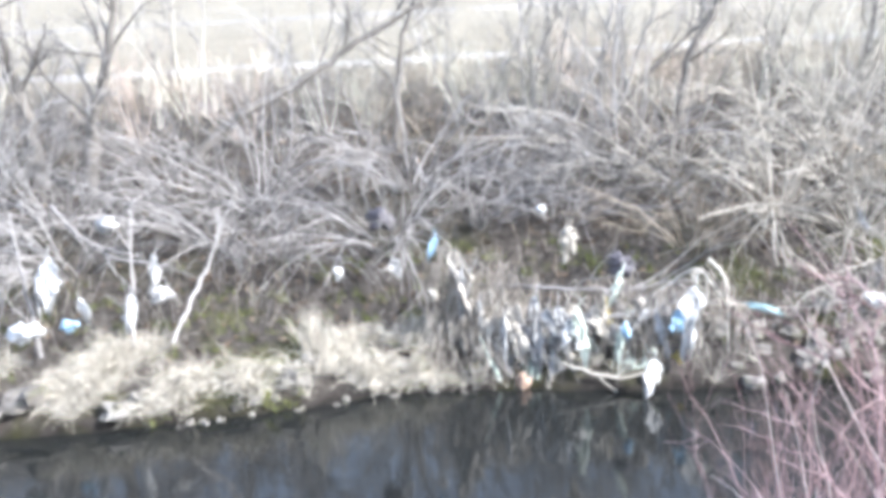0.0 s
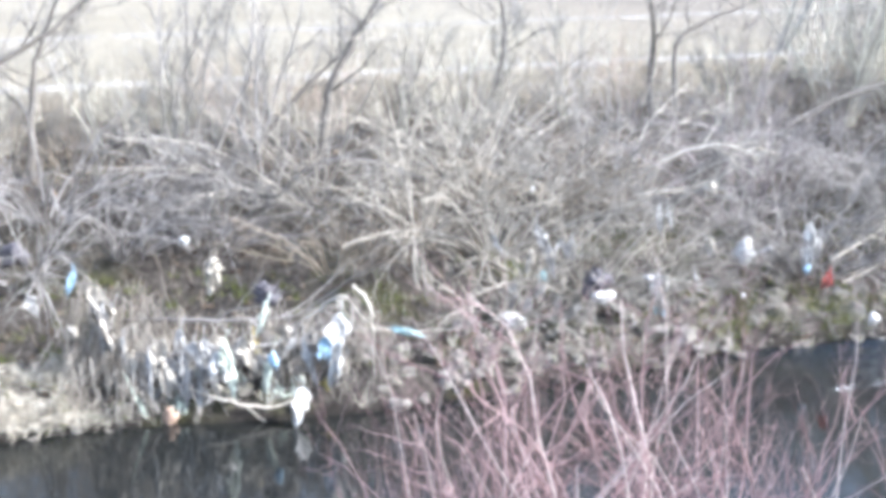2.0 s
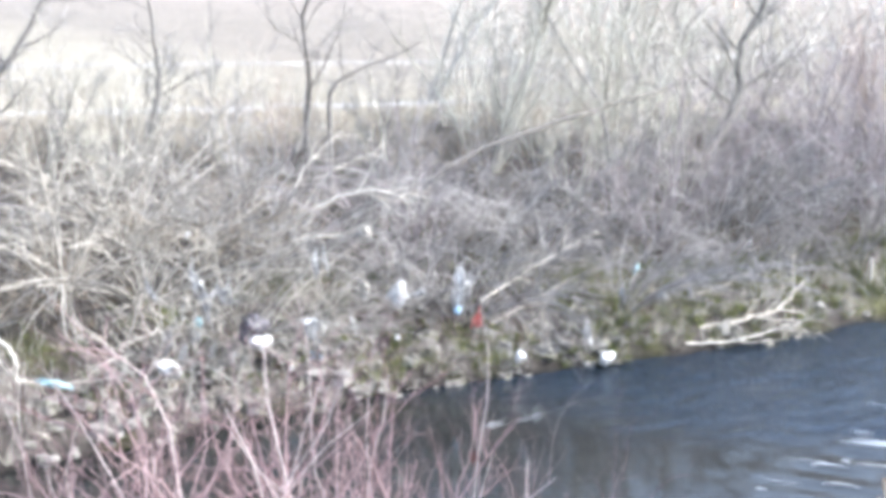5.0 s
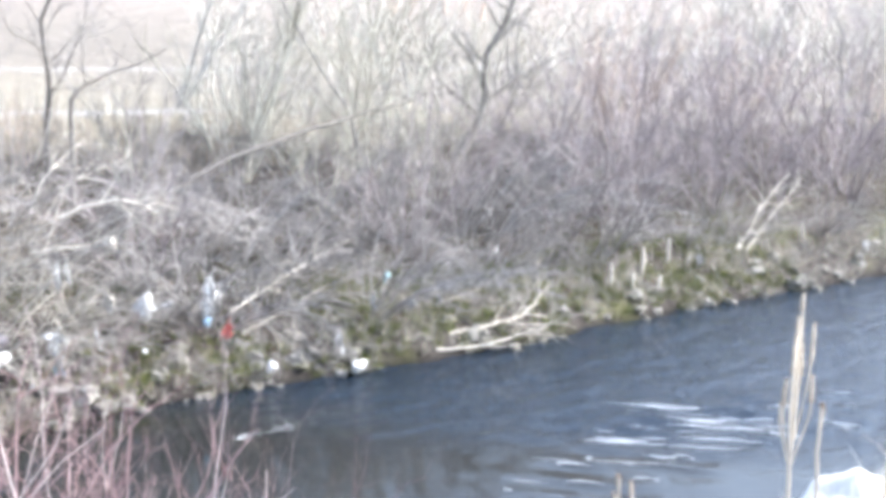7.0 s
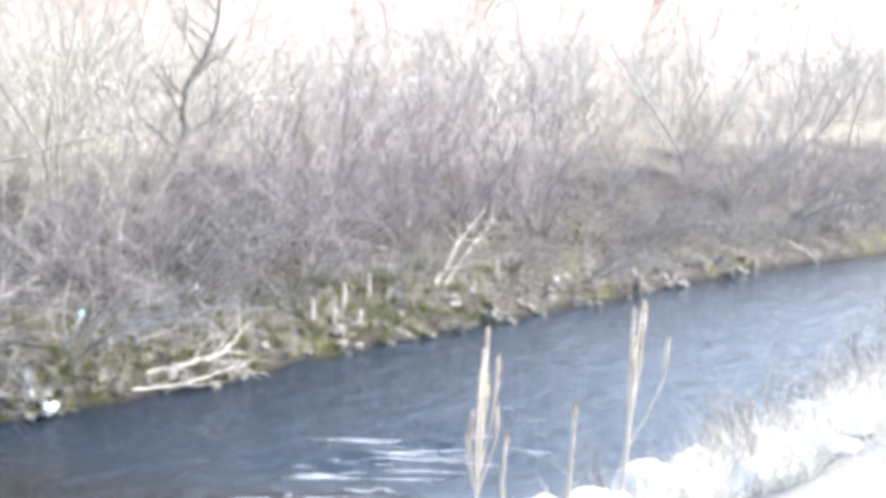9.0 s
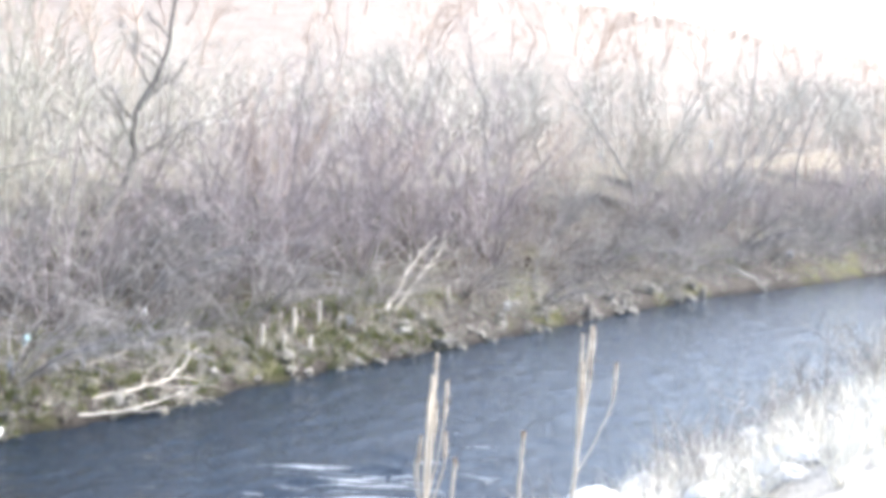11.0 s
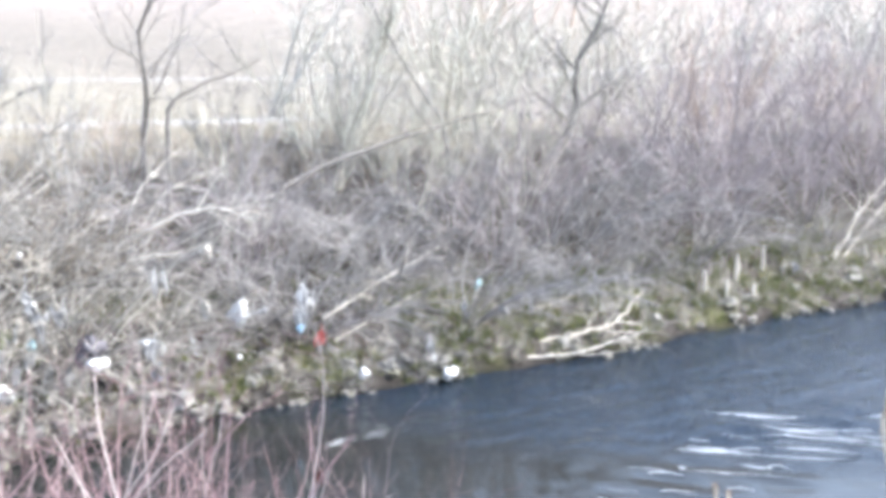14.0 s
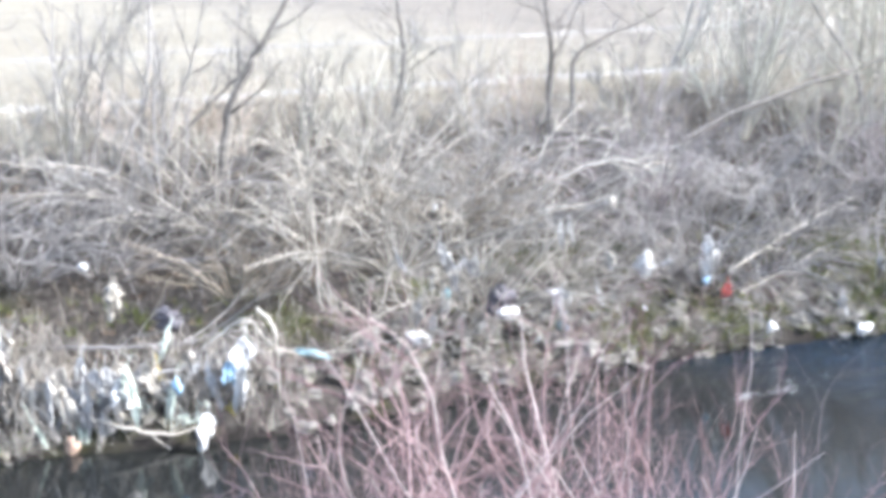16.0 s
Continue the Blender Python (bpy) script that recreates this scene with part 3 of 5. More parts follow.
for row, (s0, gap) in enumerate(((1.35, 1.25), (2.7, 1.25), (4.3, 1.35), (6.0, 1.5), (7.9, 1.7))):
    x = -7.5 + 0.5 * row
    while x < 92:
        s = s0 + rng.uniform(-0.45, 0.55)
        px = x + rng.uniform(-0.4, 0.4)
        size = (0.85, 0.95, 0.95, 0.88, 0.62)[row] * rng.uniform(0.85, 1.15)
        swell = 1 + 0.45 * noise.noise(Vector((px * 0.21, row * 0.3, 1.7)))
        x += gap * rng.uniform(0.8, 1.2) * (1.0 if x < 20 else 1.7 if x < 55 else 3.0)
        if px < 13:
            if (px < 4.0 and row == 0) or (px < -0.5 and row == 1 and rng.uniform() < 0.2):
                continue
            kinds = (5, 6, 9, 5, 6, 0, 4) if row < 3 else (10, 12, 1, 2, 11)
            if px > 1.5:
                kinds = (5, 6, 7, 8, 7, 9, 3) if row < 3 else (12, 2, 3, 11, 12)
            if px > 8.3 and row < 3:
                kinds = (5, 6, 9, 13, 4, 1)
            plant_shrub(int(rng.choice(kinds)), px, s, size * (0.72 if row > 2 else 1.0) * (0.8 + 0.2 * swell))
            continue
        s += 0.15 if px < 25 else -0.3
        size = (0.72, 0.97, 0.95, 0.98, 1.08)[row] * swell * rng.uniform(0.85, 1.15) * (1.0 if px < 50 else 1.25)
        if 1 < row < 4:                    # a dense dome of bushes, and hollows beside it
            size *= float(np.interp(px, [14, 20, 22.5, 28, 30.5, 36, 39, 46], [0.8, 0.85, 1.4, 1.4, 0.8, 0.8, 1.15, 0.9]))
        if row > 2 and rng.uniform() < 0.3:
            continue
        kinds = ((0, 1, 4, 5), (4, 1, 13, 5, 13), (13, 10, 13, 1), (13, 12, 11, 12), (11, 12, 11, 12))[row]
        if px < 18 and row > 1:
            kinds = (12, 10, 13, 12)
        elif 22 < px < 29 and 1 < row < 4:
            kinds = (13, 13, 10)
        plant_shrub(int(rng.choice(kinds)), px, s, size)


# ---------------------------------------------------------------- grass, litter, weeds
def blades(geo, rng, x, y, z, count, length, spread, droop, width=0.006):
    """A tuft of tapered bent blades."""
    n = 3
    k = n + 1
    turn, tilt = rng.uniform(0, 2 * np.pi, count), np.abs(rng.normal(0, spread, count))
    d = np.stack([np.cos(turn) * tilt, np.sin(turn) * tilt, np.ones(count)], -1)
    long = length * rng.uniform(0.5, 1.2, (count, 1))
    at = np.stack([x + rng.normal(0, 0.04, count), y + rng.normal(0, 0.04, count), np.full(count, z - 0.02)], -1)
    rows = [at]
    for _ in range(n):
        d = d + rng.normal(0, 0.08, (count, 3)) + (0, -0.25 * droop, -droop)
        d = d / np.linalg.norm(d, axis=1, keepdims=True)
        at = at + d * long / n
        rows.append(at)
    pts = np.stack(rows, 1)
    side = np.cross(pts[:, -1] - pts[:, 0], rng.normal(0, 1, (count, 3)))
    side = width * side / (np.linalg.norm(side, axis=1, keepdims=True) + 1e-9)
    w = np.linspace(1.0, 0.15, k)[None, :, None]
    verts = np.concatenate([pts + side[:, None] * w, pts - side[:, None] * w], 1)
    i = np.arange(n)
    one = np.stack([i, i + 1, k + i + 1, k + i], -1)
    geo.add(verts.reshape(-1, 3), (one[None] + 2 * k * np.arange(count)[:, None, None]).reshape(-1, 4))


def grass(name, count, where, blade, length, spread, droop, mat, label, seed, width=0.006):
    """where(rng) gives a place; tufts that fall into the water are left out."""
    rng, geo = np.random.default_rng(seed), Geo()
    for _ in range(count):
        x, y = where(rng)
        z = height(x, y)
        if z > 0.02:
            blades(geo, rng, x, y, z, blade, length * rng.uniform(0.7, 1.2), spread, droop, width)
    return tagged(part(name, geo, mat, smooth=False), label, "grass", kind="stuff")


def by_edge(x0, x1, s0, s1, clump=None):
    """Picks places in a strip along the far edge; with clump, only where a slow noise is above it."""
    def pick(rng):
        while True:
            x, s = rng.uniform(x0, x1), rng.uniform(s0, s1)
            if clump is None or noise.noise(Vector((x * 1.3, s * 1.6, 5.0))) > clump:
                return x, float(edge(x)) + s
    return pick


grass("dry_grass", 400, by_edge(-6.5, -2.3, 0.12, 1.15, 0.06), 26, 0.40, 0.6, 0.5, STRAW, "flattened pale straw grass hanging over the water's edge", 41)
grass("dry_grass", 14, lambda rng: (rng.normal(-1.72, 0.08), rng.normal(15.12, 0.08)), 26, 0.55, 0.22, 0.12, STRAW, "upright tuft of pale straw grass on the bank", 57)
grass("dry_grass", 42, lambda rng: (rng.normal(-1.15, 0.3), rng.normal(14.98, 0.1)), 24, 0.42, 0.5, 0.45, STRAW, "pale straw grass combed down to the water", 58)
grass("dry_grass", 110, by_edge(-2.0, 0.3, 0.12, 0.95, 0.08), 24, 0.34, 0.55, 0.5, STRAW, "matted pale straw grass on the bank", 42)
grass("dry_grass", 120, by_edge(4.5, 12, 0.0, 0.5), 18, 0.24, 0.6, 0.45, STRAND, "withered grey grass hanging over the water's edge", 59)
grass("green_grass", 90, by_edge(5.5, 13, 0.0, 0.7, 0.0), 18, 0.15, 0.55, 0.25, GREEN, "olive moss and grass between the edge stones", 60)
grass("dry_grass", 90, by_edge(0.5, 11, 0.05, 1.3), 16, 0.3, 0.5, 0.35, STRAW, "tufts of dry straw grass among the stones", 48)
grass("dry_grass", 330, by_edge(11, 34, 0.05, 1.3), 18, 0.34, 0.5, 0.35, STRAW, "tufts of dry straw grass among the stones", 43)
grass("dry_grass", 260, by_edge(-8, 45, 6.5, 11), 14, 0.62, 0.25, 0.06, STRAW, "tall dry straw grass along the bank top", 44, 0.008)
grass("green_grass", 560, by_edge(11, 22, 0.1, 2.0), 20, 0.22, 0.5, 0.2, GREEN, "short green grass and moss on the low bank", 45)
grass("green_grass", 110, by_edge(7.3, 9.8, 0.15, 1.1), 18, 0.16, 0.5, 0.2, GREEN, "mossy green grass low on the bank", 49)
grass("green_grass", 16, lambda rng: (rng.normal(5.25, 0.13), rng.normal(16.75, 0.12)), 26, 0.2, 0.6, 0.2, GREEN, "small bright green moss mound under the shrubs", 50)
grass("dry_grass", 160, by_edge(34, 62, 0.05, 2.0), 16, 0.45, 0.5, 0.3, STRAW, "dry straw grass at the river bend", 54)
grass("green_grass", 330, by_edge(-6, 10, 0.5, 2.6), 14, 0.16, 0.6, 0.2, GREEN, "sparse green moss and grass under the shrubs", 46)
grass("dry_grass", 700, lambda rng: (rng.uniform(7.6, 22), rng.uniform(2.6, 7.2)), 22, 0.45, 0.45, 0.15, GLARE_STRAW, "dry grass on the near bank, its glare put into a near-white colour", 47)


grass("green_grass", 130, by_edge(-6.3, 0.2, 0.05, 0.8, 0.1), 20, 0.12, 0.6, 0.2, GREEN, "low green moss between the straw mounds", 56)


def weeds(count, where, tall, mat, label, seed):
    """Upright dry weed stems with a few side stems."""
    rng, geo = np.random.default_rng(seed), Geo()
    spec = [(4, 0.11, (0, 0, 0.0), 3, 5, 0.6, 0.4), (2, 0.14, (0, 0, 0.03), 3, 0, 0, 0)]
    for _ in range(count):
        x, y = where(rng)
        grow([geo], rng, (x, y, height(x, y) - 0.03), rng.normal(0, 0.3, 3) + (0, 0, 1), tall * rng.uniform(0.45, 1.15), 0.0055, 0, spec)
    return tagged(part("dry_weeds", geo, mat), label, "weeds", kind="stuff")


weeds(800, by_edge(-8, 16, 4.5, 9.5), 1.0, TWIG_WARM, "upright dry tan weed stems on the bank top", 51)
weeds(600, by_edge(14, 50, 4.0, 11), 1.25, SCRUB_TWIG, "upright dry grey weed stems on the bank top", 52)
weeds(150, by_edge(-7, 14, 1.2, 4.0), 0.7, TWIG_WARM, "dry weed stems among the brambles", 53)


def litter(count, where, seed):
    """Curled dead leaves on the ground."""
    rng, geo = np.random.default_rng(seed), Geo()
    for _ in range(count):
        x, y = where(rng)
        z = height(x, y)
        if z < 0.05:
            continue
        a, b = rng.normal(0, 1, 3), rng.normal(0, 1, 3)
        a = unit(a * (1, 1, 0.4)) * rng.uniform(0.03, 0.07)
        b = unit(np.cross(a, b)) * rng.uniform(0.015, 0.035)
        c = np.array([x, y, z + 0.035])
        fold = np.array([0, 0, rng.uniform(0.005, 0.02)])
        geo.add([c - a, c - b + fold, c + a, c + b + fold], tris=[(0, 1, 2), (0, 2, 3)])
    return tagged(part("leaf_litter", geo, LEAF, smooth=False), "brown dead leaves lying on the bank", "leaves", kind="stuff")


litter(9000, by_edge(-7, 34, 0.3, 7.0), 61)


# ---------------------------------------------------------------- distance
def wood_kinds(rng, count, spread, share, stems=2):
    kinds = []
    for _ in range(count):
        one = Geo()
        spec = [(5, 0.15, (0, 0, 0.04), 3, 8, spread + 0.15, share), (3, 0.22, (0, 0, 0.03), 3, 4, 0.65, 0.5), (2, 0.2, (0, 0, 0.03), 3, 0, 0, 0)]
        for _ in range(stems):
            grow([one], rng, rng.normal(0, 0.1, 3) * (1, 1, 0), (rng.normal(0, 0.15), rng.normal(0, 0.15), 1), 1.0, 0.015, 0, spec)
        kinds.append(one.arrays())
    return kinds


def plant_out(geo, rng, kinds, x, y, tall, wide=1.0):
    v, q, _ = kinds[int(rng.integers(0, len(kinds)))]
    turn = rng.uniform(0, 6.28)
    c, s = math.cos(turn), math.sin(turn)
    w = v * (tall * wide, tall * wide, tall)
    w = np.stack([w[:, 0] * c - w[:, 1] * s, w[:, 0] * s + w[:, 1] * c, w[:, 2]], -1)
    geo.add(w + (x, y, float(rise(x, y)) - 0.1), q)


def far_woods():
    """Bare woods on the rising ground behind the field."""
    rng, geo = np.random.default_rng(71), Geo()
    kinds = wood_kinds(rng, 5, 0.6, 0.45)
    placed = 0
    while placed < 135:
        az, d = radians(rng.uniform(22, 86)), rng.uniform(60, 250)
        x, y = d * math.sin(az), d * math.cos(az)
        if y < 48 and x < 80 or y < 27 or (az < radians(33) and d < 120):
            continue
        plant_out(geo, rng, kinds, x, y, rng.uniform(4.5, 8.5) * (0.7 if az > radians(66) else 1.0), 1.1)
        placed += 1
    placed = 0
    while placed < 62:                     # along the ridge, against the sky
        az, d = radians(rng.uniform(38, 80)), rng.uniform(205, 262)
        x, y = d * math.sin(az), d * math.cos(az)
        if y > 30:
            plant_out(geo, rng, kinds, x, y, rng.uniform(5.5, 9.5), 1.2)
            placed += 1
    return tagged(part("far_woods", geo, FAR_TWIG), "pale bare woods on rising ground behind the field", "woods", kind="stuff")


def scrub():
    """Tall bare scrub between the bank and the track."""
    rng, geo = np.random.default_rng(72), Geo()
    kinds = wood_kinds(rng, 5, 0.8, 0.5, 2)
    placed = 0
    while placed < 165:
        x, y = rng.uniform(13, 105), rng.uniform(24.5, 42)
        if y > 26 + (x - 13) * 1.2:
            continue
        plant_out(geo, rng, kinds, x, y, rng.uniform(2.2, 4.6), 1.1)
        placed += 1
    return tagged(part("scrub", geo, SCRUB_TWIG), "tall bare greyish scrub behind the bank", "scrub", kind="stuff")


scrub()
far_woods()
def track(x0, x1, y0, sway, half, label):
    """A dusty track laid over the field."""
    geo, n = Geo(), 120
    xs = np.linspace(x0, x1, n)
    mid = y0 + sway * np.sin(xs * 0.03) + 0.12 * np.sin(xs * 1.3)
    lanes = [[(x, y + d, float(rise(x, y + d)) + lift) for x, y in zip(xs, mid)]
             for d, lift in ((-half - 0.3, -0.25), (-half, 0.05), (half, 0.05), (half + 0.3, -0.25))]
    i = np.arange(n - 1)
    low = np.stack([i, i + 1, n + i + 1, n + i], -1)
    geo.add(np.concatenate(lanes), np.concatenate([low, low + n, low + 2 * n]))
    return tagged(part("road", geo, ROAD), label, "road", kind="structure")


track(-60, 130, 44.0, 1.0, 0.3, "pale dusty track running along the field")
track(-14, 16, 25.9, 0.4, 0.28, "pale trodden path along the bank top")


# ---------------------------------------------------------------- the near bank
def red_bush(x, y, seed, stems=64, grow_by=1.0):
    """Crossing, forking stems; the outer ones bend up where the bush ends, as if cut back."""
    rng = np.random.default_rng(seed)
    z = height(x, y)
    ob = thing("red_bush", (x, y, z), "red-twigged dogwood bush, leafless, on the near bank", "bush")
    spec = [(10, 0.2, (0, 0, 0.02), 6, 8, 1.1, 0.4), (6, 0.15, (0, 0, 0.02), 4, 4, 0.85, 0.5), (3, 0.16, (0, 0, 0.01), 3, 0, 0, 0)]
    mid, half, crest = 1.9 - x, 1.2, 3.3 - z
    fine = Geo()

    def gather(v):
        v = v.copy()
        v[:, 0] = mid + half * np.tanh((v[:, 0] - mid) / half)
        v[:, 2] = np.where(v[:, 2] > crest, crest + 0.65 * np.tanh((v[:, 2] - crest) / 0.65), v[:, 2])
        return v

    for i in range(stems):
        across = rng.uniform(-0.68, 0.66) * grow_by
        base = np.array([across, rng.uniform(-0.35, 0.35), -0.1])
        out = np.array([rng.normal(0.15 * across, 0.34), rng.normal(0, 0.25), 1.0])
        tall = grow_by * rng.uniform(1.6, 3.0 if i % 4 else 2.3) * (1.1 - 0.35 * abs(across - 0.05))
        geo, spray = Geo(), Geo()
        grow([geo, spray], rng, base, out, tall, rng.uniform(0.005, 0.009) * (1.4 if i % 4 == 0 else 1.0), 0, spec)
        geo.v = [gather(v) for v in geo.v]
        v, q, _ = spray.arrays()
        fine.add(gather(v), q)
        part("stem", geo, RED_PALE if i % 4 < 2 else RED_TWIG, ob)
    tagged(part("crown", fine, RED_TWIG, ob), kind="stuff")
    return ob


red_bush(1.95, 4.72, 81, 76)
red_bush(1.5, 4.95, 83, 20, 0.85)


def seed_stalk(x, y, tall, arms, seed, label, lean=(0.0, 0.0)):
    """A dead biennial: a stiff stem with side stems that rise beside it, each ending in a club of dry capsules."""
    rng = np.random.default_rng(seed)
    z = height(x, y)
    ob = thing("seed_stalk", (x, y, z), label, "dry plant", "dead seed stalks on the near bank")
    stem = Geo()
    k = 12
    f = np.linspace(0, 1, k)
    pts = np.stack([lean[0] * f + rng.normal(0, 0.005, k), lean[1] * f + rng.normal(0, 0.005, k), f * tall - 0.05], -1)
    tube(stem, pts, np.linspace(0.0145, 0.0075, k) * (1 + 0.12 * rng.normal(0, 1, k)), 6)
    part("stem", stem, STALK, ob)
    for start, tip, side in [(0.84, 1.0, 0.0)] + list(arms):
        at = np.array([np.interp(start, f, pts[:, c]) for c in range(3)])
        up = np.array([np.interp(tip, f, pts[:, c]) for c in range(3)])
        turn = rng.uniform(-0.5, 0.5) + (0 if side > 0 else math.pi)
        off = np.array([math.cos(turn), math.sin(turn), 0]) * abs(side) * 1.7
        n = 22
        g = np.linspace(0, 1, n)[:, None]
        line = at + (up - at) * g + off * np.minimum(1, 1.6 * g) ** 0.8 + np.cumsum(rng.normal(0, 0.0015, (n, 3)), 0)
        club = np.interp(g[:, 0], [0, 0.66, 0.76, 0.94, 1], [0.0, 0.0, 1.0, 1.0, 0.5])
        geo = Geo()
        tube(geo, line, 0.005 + 0.006 * club * (1 + 0.3 * rng.uniform(-1, 1, n)), 6)
        pods = Geo()
        for _ in range(44):                # capsules, standing off the club all round
            h = rng.uniform(0.68, 1.0)
            p = np.array([np.interp(h, g[:, 0], line[:, c]) for c in range(3)])
            a = rng.uniform(0, 6.28)
            out = np.array([math.cos(a), math.sin(a), 1.1])
            tube(pods, [p + out * 0.004, p + out * 0.008, p + out * 0.0135], [0.0025, 0.0055, 0.0015], 4)
        tagged(part("seed_head", pods, CAPSULE, part("seed_spike", geo, STALK, ob), "brown dry seed capsules"), kind="stuff")
    return ob


seed_stalk(5.92, 4.28, 1.64, [(0.46, 0.93, -0.025), (0.5, 0.9, 0.05), (0.47, 0.885, -0.045), (0.44, 0.73, 0.055), (0.45, 0.74, -0.05), (0.5, 0.84, 0.02), (0.45, 0.66, -0.045)],
           91, "tall dry brown seed stalk with several spikes")
seed_stalk(7.39, 4.26, 1.68, [(0.5, 0.985, 0.04), (0.55, 0.97, -0.03), (0.6, 0.9, 0.03), (0.45, 0.85, 0.15), (0.5, 0.86, -0.025), (0.48, 0.78, 0.0)],
           92, "tall dry brown seed stalk leaning a little", (0.10, 0.0))
seed_stalk(6.2, 3.89, 1.0, [], 93, "short thin dry seed stalk")
seed_stalk(5.98, 4.16, 0.98, [], 94, "short thin dry seed stalk")
seed_stalk(5.27, 4.87, 1.05, [(0.6, 0.97, 0.04), (0.6, 0.92, -0.035), (0.55, 0.85, 0.03)], 95, "short stout dry seed stalk")

for x, y, size, seed in ((7.9, 5.3, (0.42, 0.4, 0.32), 1), (9.7, 5.35, (0.5, 0.45, 0.4), 5), (10.5, 5.6, (0.62, 0.5, 0.45), 6), (11.6, 5.8, (0.55, 0.5, 0.4), 7), (8.4, 5.45, (0.68, 0.6, 0.55), 2), (8.95, 5.3, (0.5, 0.45, 0.36), 3), (7.2, 5.5, (0.4, 0.4, 0.3), 4)):
    geo = Geo()
    rock(geo, np.random.default_rng(seed + 300), size, 0.28, 12, 18)
    ob = part("boulder", geo, STONE_WHITE)
    ob.location = (x, y, height(x, y) + size[2] * 0.3)
    tagged(ob, "rounded white limestone boulder on the near bank", "boulder", "boulders on the near bank")

for x, y, size, seed in ((9.6, 4.6, 0.5, 124), (10.7, 4.75, 0.55, 126), (12.3, 4.6, 0.6, 128), (9.8, 5.6, 0.55, 116), (11.0, 6.0, 0.6, 117), (13.6, 6.1, 0.7, 118), (15.2, 4.9, 0.9, 119), (17.6, 5.4, 1.0, 120), (19.5, 6.2, 1.0, 121), (21.5, 5.6, 1.1, 122), (18.5, 6.6, 0.9, 123),
                         (11.8, 5.5, 0.62, 111), (12.9, 5.5, 0.7, 112), (14.2, 5.6, 0.6, 113), (16.0, 5.7, 0.75, 114), (10.6, 5.2, 0.5, 115)):
    ob = shrub(seed, 14, 1.3, 0.0, TWIG_LIGHT if seed % 2 else TWIG, "low bare shrub on the bright near bank")
    ob["group"] = "low shrubs on the near bank"
    ob.matrix_world = pose(x, y, height(x, y))
    ob.scale = (size, size, size)


# ---------------------------------------------------------------- flood wrack and litter on the far bank
def rag(x, y, z, wide, tall, mat, label, category, seed):
    """A torn sheet of plastic or cloth that hangs in folds round (x, y, z)."""
    rng = np.random.default_rng(1000 + seed)
    rows, cols = 15, 11
    ph = rng.uniform(0, 20, 3)
    length = np.clip(1 + 0.5 * rng.normal(0, 1, cols), 0.3, 1.4)
    length = (length + np.roll(length, 1) * 0.25) / 1.25
    torn = rng.uniform(0.55, 1.25, rows)
    sway = rng.normal(0, 0.15, 2)
    front = np.zeros((rows, cols, 3))
    for i in range(rows):
        f = i / (rows - 1)
        half = wide * 0.6 * np.interp(f, [0, 0.1, 0.4, 0.8, 1], [0.35, 0.7, 0.95, 1.0, 0.8]) * torn[i]
        for j in range(cols):
            g = 2 * j / (cols - 1) - 1
            w = Vector((g * 2.0, f * 3.0, ph[0]))
            tear = 0.8 * noise.noise(Vector((f * 6.0, math.copysign(3, g), ph[1]))) * abs(g)
            gather = 0.09 * math.sin(g * 7.5 + ph[2] + 1.2 * f)
            front[i, j] = ((g * (1 + tear) + 0.25 * noise.noise(w)) * half + sway[0] * tall * f * f,
                           gather * min(1.0, 0.35 + f) * wide * 1.6 + 0.35 * wide * noise.noise(w * 1.7) + sway[1] * tall * f * f,
                           tall * (0.52 - f * length[j]) + 0.03 * noise.noise(w * 2.1))
    back = front + np.array([0.0, 0.012, 0.0])
    n = rows * cols
    i, j = np.meshgrid(np.arange(rows - 1), np.arange(cols - 1), indexing="ij")
    q = np.stack([i * cols + j, (i + 1) * cols + j, (i + 1) * cols + j + 1, i * cols + j + 1], -1).reshape(-1, 4)
    rim = [k for k in range(cols)] + [r * cols + cols - 1 for r in range(1, rows)] + [(rows - 1) * cols + k for k in range(cols - 2, -1, -1)] + [r * cols for r in range(rows - 2, 0, -1)]
    side = [(a, b, b + n, a + n) for a, b in zip(rim, rim[1:] + rim[:1])]
    geo = Geo()
    geo.add(np.concatenate([front.reshape(-1, 3), back.reshape(-1, 3)]), np.concatenate([q, q[:, ::-1] + n, np.array(side)]))
    # a twist of the same stuff ties it to the twig above
    tube(geo, bent(rng, (0, 0, tall * 0.46), (0.2, 0.1, 1), tall * 0.28 + 0.05, 4, 0.2, np.zeros(3)), np.full(5, 0.006), 4)
    ob = part(category.replace(" ", "_"), geo, mat)
    ob.location = (x, y, z)
    ob.rotation_euler = (0, rng.uniform(-0.4, 0.4), rng.uniform(-0.6, 0.6))
    return tagged(ob, label, category, "rubbish left by floods")


